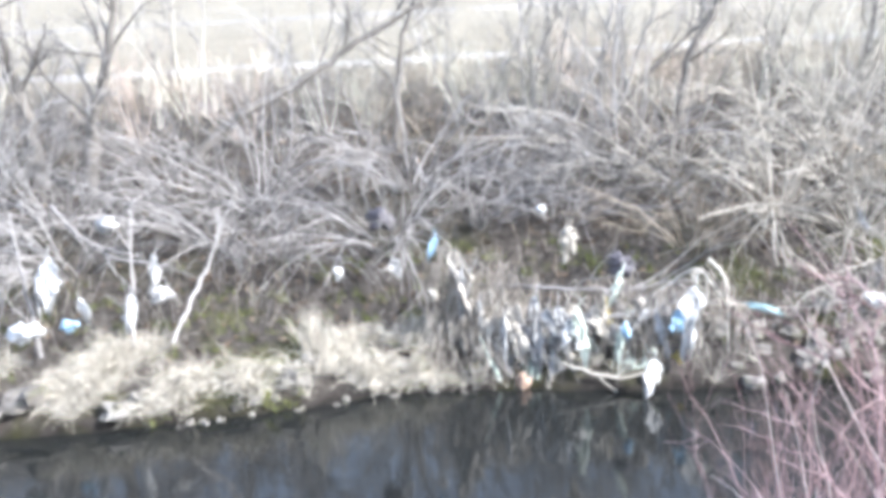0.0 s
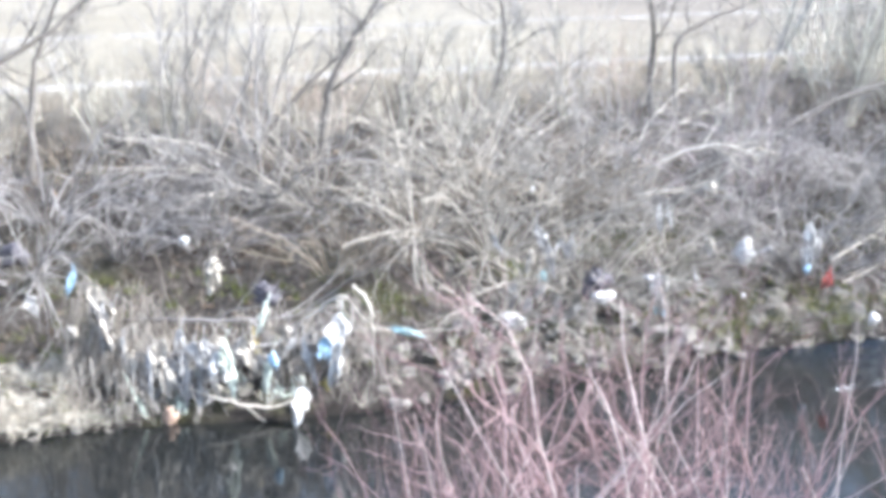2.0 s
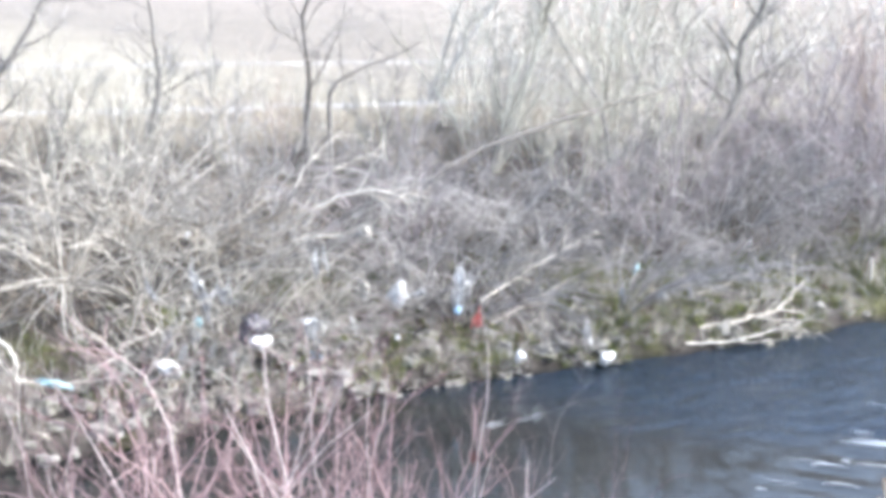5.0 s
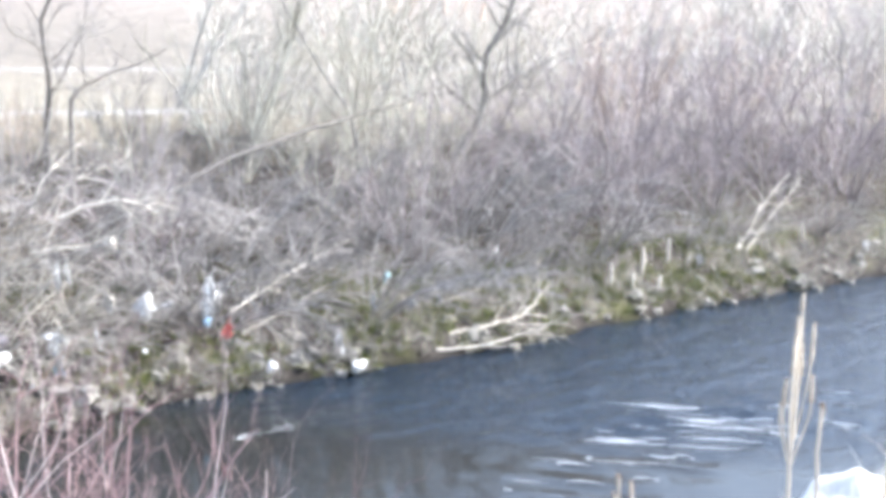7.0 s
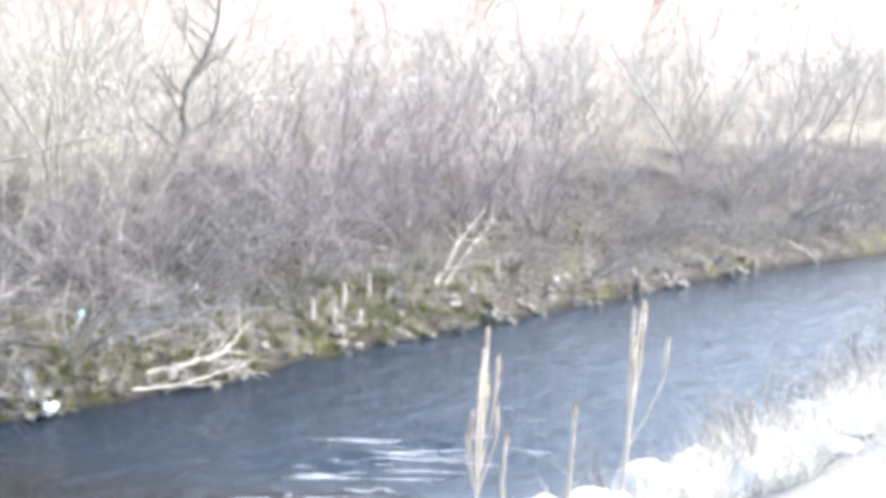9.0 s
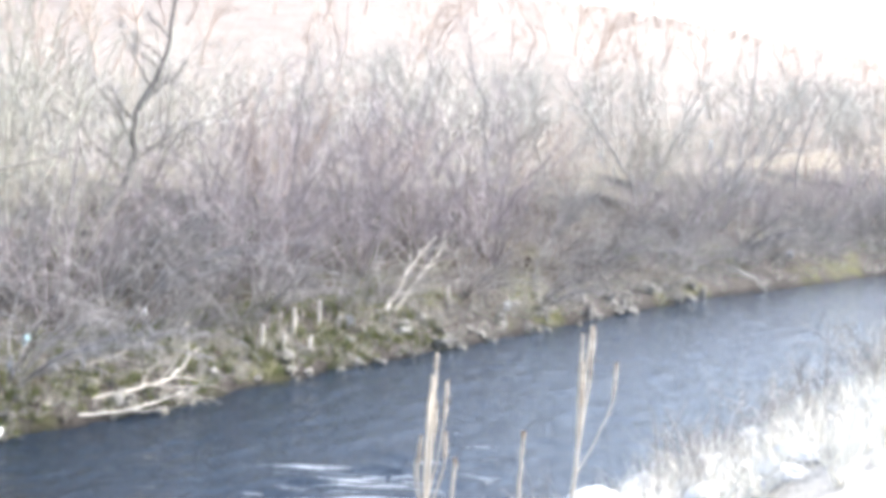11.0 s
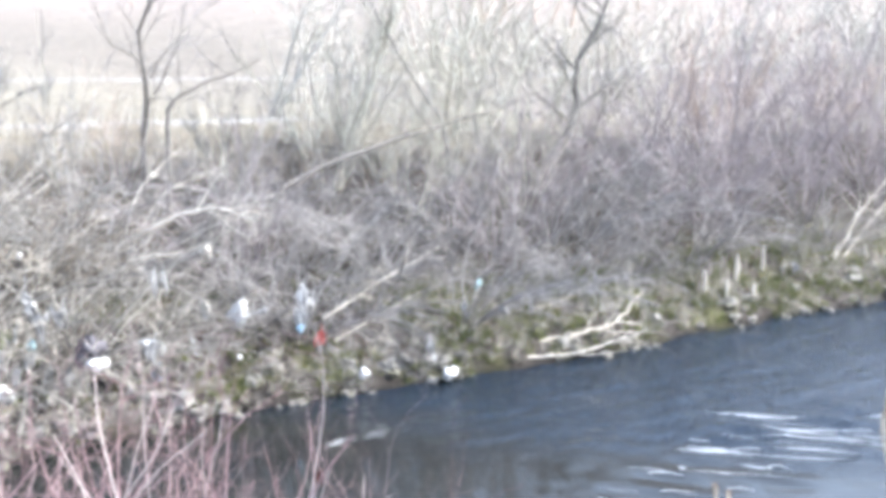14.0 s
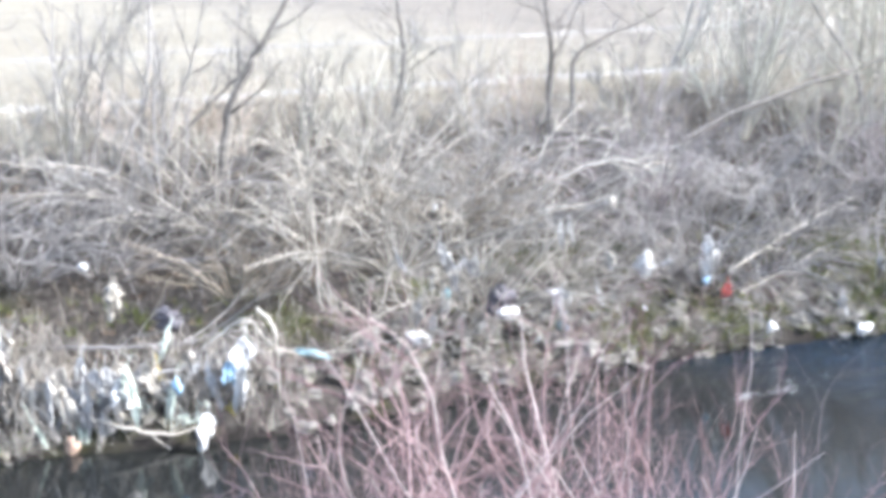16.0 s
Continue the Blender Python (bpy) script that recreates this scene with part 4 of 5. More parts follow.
def bag(x, y, z, wide, tall, mat, label, category, seed):
    """A crumpled bag or scrap, creased all over, with two drawn-out corners."""
    rng = np.random.default_rng(2000 + seed)
    geo = Geo()
    rings, around = 14, 20
    ph = Vector(rng.uniform(0, 20, 3))
    ears = [unit(rng.normal(0, 1, 3) * (1, 0.5, 1)) for _ in range(3)]
    verts = []
    for i in range(rings + 1):
        th = np.pi * i / rings
        for j in range(around):
            a = 2 * np.pi * j / around
            d = Vector((math.sin(th) * math.cos(a), math.sin(th) * math.sin(a), math.cos(th)))
            crease = abs(noise.noise(d * 2.0 + ph)) * 1.1 + abs(noise.noise(d * 4.3 + ph)) * 0.6 + abs(noise.noise(d * 8.0 + ph)) * 0.35
            k = 1.12 - crease + sum(0.5 * max(0.0, float(np.dot(d, e)) - 0.8) / 0.2 for e in ears)
            verts.append((d.x * k * wide * 0.5, d.y * k * wide * 0.32, d.z * k * tall * 0.5))
    i, j = np.meshgrid(np.arange(rings), np.arange(around), indexing="ij")
    j2 = (j + 1) % around
    geo.add(verts, np.stack([i * around + j, (i + 1) * around + j, (i + 1) * around + j2, i * around + j2], -1).reshape(-1, 4))
    ob = part(category.replace(" ", "_"), geo, mat)
    ob.location = (x, y, z)
    ob.rotation_euler = (0, rng.uniform(-0.5, 0.5), rng.uniform(-0.6, 0.6))
    return tagged(ob, label, category, "rubbish left by floods")


def bough(points, radius, mat, label, seed, twigs=6, category="branch", name="branch"):
    """A dead bough through a few points, with side twigs."""
    rng = np.random.default_rng(3000 + seed)
    ob = thing(name, points[0], label, category, "dead boughs")
    line = along(points) - np.array(points[0])
    line[1:-1] += rng.normal(0, radius * 0.35, (len(line) - 2, 3))
    stem = Geo()
    tube(stem, line, np.linspace(radius, radius * 0.45, len(line)) * (1 + 0.1 * rng.normal(0, 1, len(line))), 7)
    part("stem", stem, mat, ob)
    spec = [(5, 0.15, (0, -0.02, 0.0), 4, 3, 0.7, 0.5), (3, 0.2, (0, 0, 0), 3, 0, 0, 0)]
    length = np.linalg.norm(line[-1])
    for _ in range(twigs):
        i = int(rng.integers(len(line) // 4, len(line) - 1))
        way = unit(line[i + 1] - line[i])
        out = unit(way + unit(np.cross(way, rng.normal(0, 1, 3))) * 0.8)
        geo = Geo()
        grow([geo], rng, line[i], out, length * rng.uniform(0.2, 0.5), radius * 0.45, 0, spec)
        part("side_twig", geo, mat, ob)
    return ob


rag(-4.58, 14.97, 1.47, 0.19, 0.50, BRIGHT_BAG, "torn white plastic bag hanging in the twigs", "plastic bag", 1)
rag(-4.35, 15.15, 1.10, 0.11, 0.23, WHITE_BAG, "strip of white plastic caught on a twig", "plastic strip", 2)
bag(-4.89, 14.64, 0.99, 0.35, 0.30, BRIGHT_BAG, "crumpled white plastic bag lying on the bank", "plastic bag", 3)
bag(-4.45, 14.93, 0.97, 0.26, 0.13, BLUE_BAG, "flattened light blue plastic bag on the bank", "plastic bag", 4)
bag(-3.88, 14.91, 2.10, 0.30, 0.19, GREY_BAG, "grey plastic sheet caught on a bough", "plastic bag", 5)
rag(-3.77, 15.13, 1.07, 0.13, 0.33, BRIGHT_BAG, "white plastic wrapped round a stem", "plastic strip", 6)
rag(-3.35, 14.69, 1.64, 0.09, 0.28, GREY_BAG, "greyish torn plastic strip in the twigs", "plastic strip", 7)
bag(-3.46, 15.37, 1.18, 0.28, 0.23, GREY_BAG, "sheer grey plastic bag caught low", "plastic bag", 8)
bag(-1.35, 14.85, 1.44, 0.12, 0.16, WHITE_BAG, "small white plastic scrap on a stem", "plastic scrap", 9)
rag(-0.30, 15.29, 1.57, 0.08, 0.23, BLUE_BAG, "light blue plastic strip hanging in the twigs", "plastic strip", 10)
bag(-0.31, 14.90, 1.12, 0.10, 0.15, CREAM_RAG, "small cream cloth scrap", "cloth scrap", 11)
bag(0.98, 15.86, 1.83, 0.15, 0.12, WHITE_BAG, "small white plastic scrap high in the shrub", "plastic scrap", 12)
rag(1.24, 15.34, 1.55, 0.16, 0.32, CREAM_RAG, "cream rag hanging in the shrub", "rag", 13)
rag(-0.74, 15.26, 1.37, 0.10, 0.21, GREY_BAG, "blue-grey plastic scrap in the twigs", "plastic strip", 14)
bag(-0.94, 16.10, 1.79, 0.37, 0.31, DARK_BAG, "dark violet plastic bag deep in the shrub", "plastic bag", 15)
bag(1.87, 15.47, 1.24, 0.39, 0.25, DARK_BAG, "dark violet plastic bag deep in the shrub", "plastic bag", 16)
rag(1.72, 14.72, 1.17, 0.06, 0.31, GREEN_BAG, "thin pale plastic strip", "plastic strip", 17)
bag(0.72, 15.22, 0.41, 0.18, 0.16, WHITE_BAG, "small crumpled white bag", "plastic bag", 18)
rag(0.37, 15.26, 0.47, 0.17, 0.46, GREY_BAG, "grey plastic rag hanging to the water", "rag", 19)
rag(0.53, 15.14, 0.22, 0.12, 0.46, STRAND, "matted fibre rag hanging to the water", "rag", 20)
rag(1.21, 14.63, 0.59, 0.25, 0.44, BRIGHT_BAG, "large torn white plastic bag hanging over the water", "plastic bag", 21)
rag(1.43, 14.94, 0.31, 0.14, 0.78, GREEN_BAG, "long pale green plastic strip trailing to the water", "plastic strip", 22)
rag(1.31, 14.62, 0.67, 0.14, 0.57, GREEN_BAG, "pale green plastic rag", "rag", 23)
rag(1.67, 15.06, 0.63, 0.09, 0.39, YELLOW, "faded yellow plastic strip", "plastic strip", 24)
bag(1.80, 14.62, 0.66, 0.12, 0.20, BLUE_BAG, "light blue plastic bag in the flood wrack", "plastic bag", 25)
rag(2.35, 14.55, 0.79, 0.14, 0.21, BLUE_BAG, "light blue plastic bag hanging from a bough", "plastic bag", 26)
rag(2.46, 14.54, 0.84, 0.18, 0.64, WHITE_BAG, "whitish plastic sheet hanging from a bough", "plastic sheet", 27)
rag(2.01, 15.07, 0.71, 0.10, 0.43, GREY_BAG, "greyish plastic rag hanging from a bough", "rag", 28)
rag(2.23, 15.04, 0.56, 0.14, 0.39, CREAM_RAG, "cream rag hanging from a bough", "rag", 29)
rag(2.05, 14.34, 0.25, 0.16, 0.30, BRIGHT_BAG, "white plastic bag dipping to the water", "plastic bag", 30)
rag(1.84, 14.74, 0.15, 0.18, 0.32, GREEN_BAG, "pale torn plastic above the water", "plastic strip", 31)
rag(1.03, 14.89, 0.14, 0.15, 0.39, GREY_BAG, "grey plastic rag trailing in the water", "rag", 32)
rag(0.91, 15.00, 0.25, 0.16, 0.39, GREY_BAG, "grey plastic rag trailing in the water", "rag", 33)
bag(0.64, 14.83, 0.05, 0.21, 0.24, ORANGE, "faded orange plastic lump at the water", "plastic lump", 34)
rag(2.43, 14.72, 0.21, 0.05, 0.58, YELLOW, "yellow tape hanging to the water", "tape", 35)
bag(2.85, 14.67, 0.07, 0.22, 0.21, TEAL_BAG, "teal plastic bag at the waterline", "plastic bag", 36)
bag(4.81, 15.34, 0.65, 0.37, 0.20, WHITE_BAG, "white plastic bag on the bank", "plastic bag", 37)
bag(3.32, 14.67, 0.85, 0.35, 0.09, TEAL_BAG, "teal plastic sheet under a bough", "plastic sheet", 38)
rag(2.64, 14.75, 0.31, 0.09, 0.39, CREAM_RAG, "cream rag above the water", "rag", 39)
rag(5.72, 15.74, 1.43, 0.10, 0.23, WHITE_BAG, "white plastic strip in the twigs", "plastic strip", 40)
rag(5.23, 15.47, 1.52, 0.09, 0.60, GREY_BAG, "long lavender-grey plastic strip in the twigs", "plastic strip", 41)
bag(5.18, 15.36, 1.17, 0.12, 0.16, TEAL_BAG, "small teal plastic scrap", "plastic scrap", 42)
rag(7.08, 16.25, 1.60, 0.09, 0.25, WHITE_BAG, "white plastic scrap high in the twigs", "plastic scrap", 43)
rag(7.24, 16.28, 1.61, 0.09, 0.23, WHITE_BAG, "white plastic scrap high in the twigs", "plastic scrap", 44)
bag(8.04, 16.71, 1.82, 0.21, 0.22, CREAM_RAG, "cream plastic scrap high in the shrub", "plastic scrap", 45)
bag(7.97, 15.62, 1.22, 0.34, 0.26, WHITE_BAG, "white plastic bag caught in the twigs", "plastic bag", 46)
bag(8.43, 15.85, 1.15, 0.25, 0.13, GREY_BAG, "greyish plastic bag caught in the twigs", "plastic bag", 47)
rag(8.88, 15.59, 1.29, 0.18, 0.44, BRIGHT_BAG, "white plastic bag hanging in the twigs", "plastic bag", 48)
rag(9.18, 15.82, 1.18, 0.11, 0.37, GREY_BAG, "greyish plastic strip in the twigs", "plastic strip", 49)
bag(8.84, 15.54, 0.93, 0.13, 0.14, BLUE_BAG, "small blue plastic scrap", "plastic scrap", 50)
rag(8.81, 14.96, 0.93, 0.10, 0.17, RED_BAG, "small red plastic bag hanging on a stem", "plastic bag", 51)
bag(5.74, 14.87, 0.98, 0.35, 0.20, WHITE_BAG, "white plastic sheet draped over wrack", "plastic sheet", 52)
bag(5.87, 15.38, 1.07, 0.45, 0.38, DARK_BAG, "dark plastic sheet in the shrub", "plastic sheet", 53)
rag(6.64, 15.32, 0.99, 0.22, 0.19, WHITE_BAG, "white plastic rag on a bough", "plastic strip", 54)
rag(6.84, 15.81, 0.39, 0.12, 0.35, BLUE_BAG, "bright blue plastic strip hanging", "plastic strip", 55)
rag(6.95, 15.72, 0.29, 0.10, 0.29, CREAM_RAG, "pale rag hanging beside blue plastic", "rag", 56)
bag(4.85, 15.47, 0.62, 0.30, 0.15, WHITE_BAG, "white plastic bag on the stones", "plastic bag", 57)
bag(9.70, 15.31, 0.25, 0.21, 0.15, BRIGHT_BAG, "whitish teal plastic bag at the waterline", "plastic bag", 58)
bag(10.99, 15.09, 0.12, 0.31, 0.18, BRIGHT_BAG, "white plastic bag floating at the edge", "plastic bag", 59)
rag(10.73, 15.20, 0.46, 0.10, 0.24, WHITE_BAG, "white plastic scrap on a stem", "plastic scrap", 60)
bag(7.77, 15.20, 0.75, 0.08, 0.08, WHITE_BAG, "small white scrap on the bank", "plastic scrap", 61)
bag(12.26, 16.19, 1.09, 0.14, 0.16, TEAL_BAG, "small teal scrap in the twigs", "plastic scrap", 62)
rag(1.24, 15.15, 1.62, 0.16, 0.28, CREAM_RAG, "cream rag hanging in the shrub", "rag", 63)
bag(5.35, 16.25, 2.10, 0.08, 0.08, WHITE_BAG, "small white scrap in the shrub", "plastic scrap", 64)
bag(15.27, 17.08, 1.12, 0.12, 0.16, WHITE_BAG, "small white plastic scrap in the twigs", "plastic scrap", 65)
rag(16.29, 16.81, 0.94, 0.09, 0.24, CREAM_RAG, "pale scrap hanging over the bank", "plastic scrap", 66)
rag(22.25, 16.78, 0.64, 0.14, 0.28, CREAM_RAG, "pale scrap hanging over the bank", "plastic scrap", 67)
rag(25.34, 16.46, 0.34, 0.30, 0.41, WHITE_BAG, "white plastic rag over the bank", "plastic strip", 68)
rag(14.83, 16.41, 0.86, 0.08, 0.20, GREY_BAG, "grey scrap hanging over the bank", "plastic scrap", 69)
bag(11.07, 15.71, 0.32, 0.15, 0.23, GREY_BAG, "greyish plastic scrap by the water", "plastic scrap", 70)
bag(24.96, 16.24, 0.47, 0.18, 0.23, WHITE_BAG, "white plastic scrap on the far bank", "plastic scrap", 71)
rag(21.99, 16.57, 0.68, 0.14, 0.30, CREAM_RAG, "pale scrap hanging over the bank", "plastic scrap", 72)
bag(44.95, 21.07, 4.00, 0.29, 0.33, WHITE_BAG, "small white scrap on the bank top", "plastic scrap", 73)
bag(40.76, 16.13, 0.89, 0.26, 0.22, GREY_BAG, "greyish plastic at the river bend", "plastic bag", 74)
rag(0.95, 14.83, 0.77, 0.11, 0.28, GREY_BAG, "torn grey plastic rag in the flood wrack", "rag", 75)
rag(1.70, 14.85, 0.56, 0.17, 0.25, CREAM_RAG, "dirty cream rag in the flood wrack", "rag", 76)
rag(0.82, 15.17, 0.68, 0.10, 0.56, WHITE_BAG, "torn white plastic rag in the flood wrack", "rag", 77)
rag(0.84, 14.86, 0.58, 0.14, 0.48, GREY_BAG, "torn grey plastic rag in the flood wrack", "rag", 78)
rag(1.83, 14.83, 0.22, 0.13, 0.29, STRAND, "matted fibre rag in the flood wrack", "rag", 79)
rag(2.67, 15.01, 0.02, 0.17, 0.54, GREY_BAG, "torn grey plastic rag in the flood wrack", "rag", 80)
rag(1.75, 14.90, 0.05, 0.17, 0.41, GREY_BAG, "torn grey plastic rag in the flood wrack", "rag", 81)
rag(1.06, 14.84, 0.45, 0.10, 0.31, GREY_BAG, "torn grey plastic rag in the flood wrack", "rag", 82)
rag(1.47, 14.82, 0.11, 0.13, 0.46, WHITE_BAG, "torn white plastic rag in the flood wrack", "rag", 83)
rag(2.00, 14.81, 0.76, 0.17, 0.45, STRAND, "matted fibre rag in the flood wrack", "rag", 84)
rag(1.22, 14.83, 0.18, 0.10, 0.42, CREAM_RAG, "dirty cream rag in the flood wrack", "rag", 85)
rag(0.53, 14.92, 0.66, 0.15, 0.44, CREAM_RAG, "dirty cream rag in the flood wrack", "rag", 86)
rag(2.65, 15.01, 0.46, 0.08, 0.36, GREY_BAG, "torn grey plastic rag in the flood wrack", "rag", 87)
rag(2.65, 14.75, 0.14, 0.17, 0.23, CREAM_RAG, "dirty cream rag in the flood wrack", "rag", 88)
rag(0.74, 14.97, 0.25, 0.17, 0.54, GREEN_BAG, "pale green plastic rag in the flood wrack", "rag", 89)
rag(0.84, 14.97, 0.43, 0.08, 0.36, CREAM_RAG, "dirty cream rag in the flood wrack", "rag", 90)
rag(0.42, 15.30, 0.72, 0.09, 0.51, CREAM_RAG, "dirty cream rag in the flood wrack", "rag", 91)
rag(1.74, 14.75, 0.46, 0.09, 0.55, GREEN_BAG, "pale green plastic rag in the flood wrack", "rag", 92)
rag(0.52, 15.10, 0.66, 0.15, 0.28, GREY_BAG, "torn grey plastic rag in the flood wrack", "rag", 93)
rag(1.80, 15.05, 0.47, 0.08, 0.53, CREAM_RAG, "dirty cream rag in the flood wrack", "rag", 94)
rag(1.36, 14.98, -0.01, 0.13, 0.31, WHITE_BAG, "torn white plastic rag in the flood wrack", "rag", 95)
rag(0.91, 15.03, 0.41, 0.14, 0.38, CREAM_RAG, "dirty cream rag in the flood wrack", "rag", 96)
rag(0.46, 15.05, 0.60, 0.10, 0.30, CREAM_RAG, "dirty cream rag in the flood wrack", "rag", 97)
rag(1.03, 15.23, 0.45, 0.17, 0.34, GREEN_BAG, "pale green plastic rag in the flood wrack", "rag", 98)
rag(1.35, 14.98, 0.09, 0.15, 0.51, GREY_BAG, "torn grey plastic rag in the flood wrack", "rag", 99)
rag(0.61, 14.99, 0.65, 0.17, 0.54, CREAM_RAG, "dirty cream rag in the flood wrack", "rag", 100)
rag(1.97, 14.98, 0.05, 0.15, 0.52, CREAM_RAG, "dirty cream rag in the flood wrack", "rag", 101)
rag(2.06, 15.05, 0.50, 0.17, 0.57, GREY_BAG, "torn grey plastic rag in the flood wrack", "rag", 102)
rag(1.06, 15.13, 0.20, 0.09, 0.37, CREAM_RAG, "dirty cream rag in the flood wrack", "rag", 103)
rag(1.02, 15.05, 0.07, 0.17, 0.48, STRAND, "matted fibre rag in the flood wrack", "rag", 104)
rag(2.14, 14.68, 0.02, 0.10, 0.23, CREAM_RAG, "dirty cream rag in the flood wrack", "rag", 105)
rag(2.49, 14.87, 0.67, 0.16, 0.50, CREAM_RAG, "dirty cream rag in the flood wrack", "rag", 106)
rag(2.52, 15.02, 0.55, 0.15, 0.35, STRAND, "matted fibre rag in the flood wrack", "rag", 107)
rag(1.46, 15.02, 0.71, 0.15, 0.27, GREY_BAG, "torn grey plastic rag in the flood wrack", "rag", 108)
rag(0.71, 14.97, 0.51, 0.15, 0.41, GREY_BAG, "torn grey plastic rag in the flood wrack", "rag", 109)
rag(1.24, 15.12, 0.70, 0.17, 0.39, CREAM_RAG, "dirty cream rag in the flood wrack", "rag", 110)
rag(1.13, 14.83, 0.65, 0.13, 0.56, GREY_BAG, "torn grey plastic rag in the flood wrack", "rag", 111)
rag(2.60, 14.99, 0.06, 0.11, 0.59, CREAM_RAG, "dirty cream rag in the flood wrack", "rag", 112)
rag(2.28, 15.06, 0.67, 0.17, 0.30, WHITE_BAG, "torn white plastic rag in the flood wrack", "rag", 113)
rag(1.53, 14.83, 0.73, 0.13, 0.35, CREAM_RAG, "dirty cream rag in the flood wrack", "rag", 114)
rag(0.74, 15.14, 0.34, 0.11, 0.42, GREY_BAG, "torn grey plastic rag in the flood wrack", "rag", 115)
rag(0.40, 15.10, 0.53, 0.13, 0.40, STRAND, "matted fibre rag in the flood wrack", "rag", 116)
rag(1.66, 15.15, 0.36, 0.10, 0.31, CREAM_RAG, "dirty cream rag in the flood wrack", "rag", 117)
rag(1.90, 15.04, 0.14, 0.14, 0.34, STRAND, "matted fibre rag in the flood wrack", "rag", 118)
rag(0.19, 15.23, 0.54, 0.08, 0.40, GREY_BAG, "matted fibre and cloth hanging on a bough", "rag", 119)
rag(-0.05, 15.05, 1.10, 0.07, 0.47, STRAND, "matted fibre and cloth hanging on a bough", "rag", 120)
rag(0.21, 15.36, 0.57, 0.08, 0.36, CREAM_RAG, "matted fibre and cloth hanging on a bough", "rag", 121)
rag(0.20, 15.14, 0.79, 0.08, 0.29, CREAM_RAG, "matted fibre and cloth hanging on a bough", "rag", 122)
rag(0.06, 15.24, 1.01, 0.06, 0.54, STRAND, "matted fibre and cloth hanging on a bough", "rag", 123)
rag(0.32, 15.21, 0.35, 0.10, 0.31, GREY_BAG, "matted fibre and cloth hanging on a bough", "rag", 124)
rag(0.24, 15.37, 0.37, 0.05, 0.57, CREAM_RAG, "matted fibre and cloth hanging on a bough", "rag", 125)
rag(0.24, 15.30, 0.53, 0.09, 0.46, CREAM_RAG, "matted fibre and cloth hanging on a bough", "rag", 126)
rag(0.35, 15.16, 0.36, 0.10, 0.34, CREAM_RAG, "matted fibre and cloth hanging on a bough", "rag", 127)
rag(0.05, 15.40, 1.05, 0.07, 0.47, GREY_BAG, "matted fibre and cloth hanging on a bough", "rag", 128)
rag(0.15, 15.22, 0.59, 0.06, 0.40, CREAM_RAG, "matted fibre and cloth hanging on a bough", "rag", 129)
rag(-0.02, 15.15, 1.12, 0.09, 0.45, GREY_BAG, "matted fibre and cloth hanging on a bough", "rag", 130)
rag(0.23, 15.37, 0.75, 0.07, 0.58, CREAM_RAG, "matted fibre and cloth hanging on a bough", "rag", 131)
rag(0.21, 15.07, 0.80, 0.07, 0.34, GREY_BAG, "matted fibre and cloth hanging on a bough", "rag", 132)
rag(0.37, 15.08, 0.30, 0.08, 0.34, STRAND, "matted fibre and cloth hanging on a bough", "rag", 133)
rag(-0.04, 15.38, 0.98, 0.13, 0.44, CREAM_RAG, "matted fibre and cloth hanging on a bough", "rag", 134)
rag(-0.11, 15.38, 1.35, 0.13, 0.33, STRAND, "matted fibre and cloth hanging on a bough", "rag", 135)
rag(-0.05, 15.36, 1.33, 0.16, 0.35, CREAM_RAG, "matted fibre and cloth hanging on a bough", "rag", 136)
rag(0.28, 15.26, 0.47, 0.15, 0.55, CREAM_RAG, "matted fibre and cloth hanging on a bough", "rag", 137)
rag(0.26, 15.04, 0.55, 0.11, 0.42, CREAM_RAG, "matted fibre and cloth hanging on a bough", "rag", 138)
rag(1.58, 14.89, 0.67, 0.05, 0.45, CREAM_RAG, "thin cream cloth strip hanging over the water", "plastic strip", 139)
rag(1.71, 14.84, 0.54, 0.06, 0.27, GREY_BAG, "thin grey plastic strip hanging over the water", "plastic strip", 140)
rag(0.31, 14.88, 0.26, 0.04, 0.47, GREEN_BAG, "thin pale green plastic strip hanging over the water", "plastic strip", 141)
rag(0.56, 15.00, 0.37, 0.04, 0.29, GREY_BAG, "thin grey plastic strip hanging over the water", "plastic strip", 142)
rag(2.19, 14.76, 0.61, 0.08, 0.48, WHITE_BAG, "thin white plastic strip hanging over the water", "plastic strip", 143)
rag(0.72, 14.91, 0.44, 0.05, 0.35, CREAM_RAG, "thin cream cloth strip hanging over the water", "plastic strip", 144)
rag(1.99, 14.75, 0.20, 0.07, 0.23, GREEN_BAG, "thin pale green plastic strip hanging over the water", "plastic strip", 145)
rag(2.59, 14.88, 0.27, 0.06, 0.46, CREAM_RAG, "thin cream cloth strip hanging over the water", "plastic strip", 146)
rag(0.48, 15.05, 0.58, 0.06, 0.25, GREY_BAG, "thin grey plastic strip hanging over the water", "plastic strip", 147)
rag(1.68, 14.87, 0.12, 0.06, 0.25, GREY_BAG, "thin grey plastic strip hanging over the water", "plastic strip", 148)
rag(1.73, 14.81, 0.37, 0.05, 0.28, GREY_BAG, "thin grey plastic strip hanging over the water", "plastic strip", 149)
rag(1.91, 14.97, 0.59, 0.05, 0.36, WHITE_BAG, "thin white plastic strip hanging over the water", "plastic strip", 150)
rag(0.45, 14.84, 0.66, 0.05, 0.46, GREY_BAG, "thin grey plastic strip hanging over the water", "plastic strip", 151)
rag(2.16, 14.93, 0.54, 0.05, 0.42, CREAM_RAG, "thin cream cloth strip hanging over the water", "plastic strip", 152)
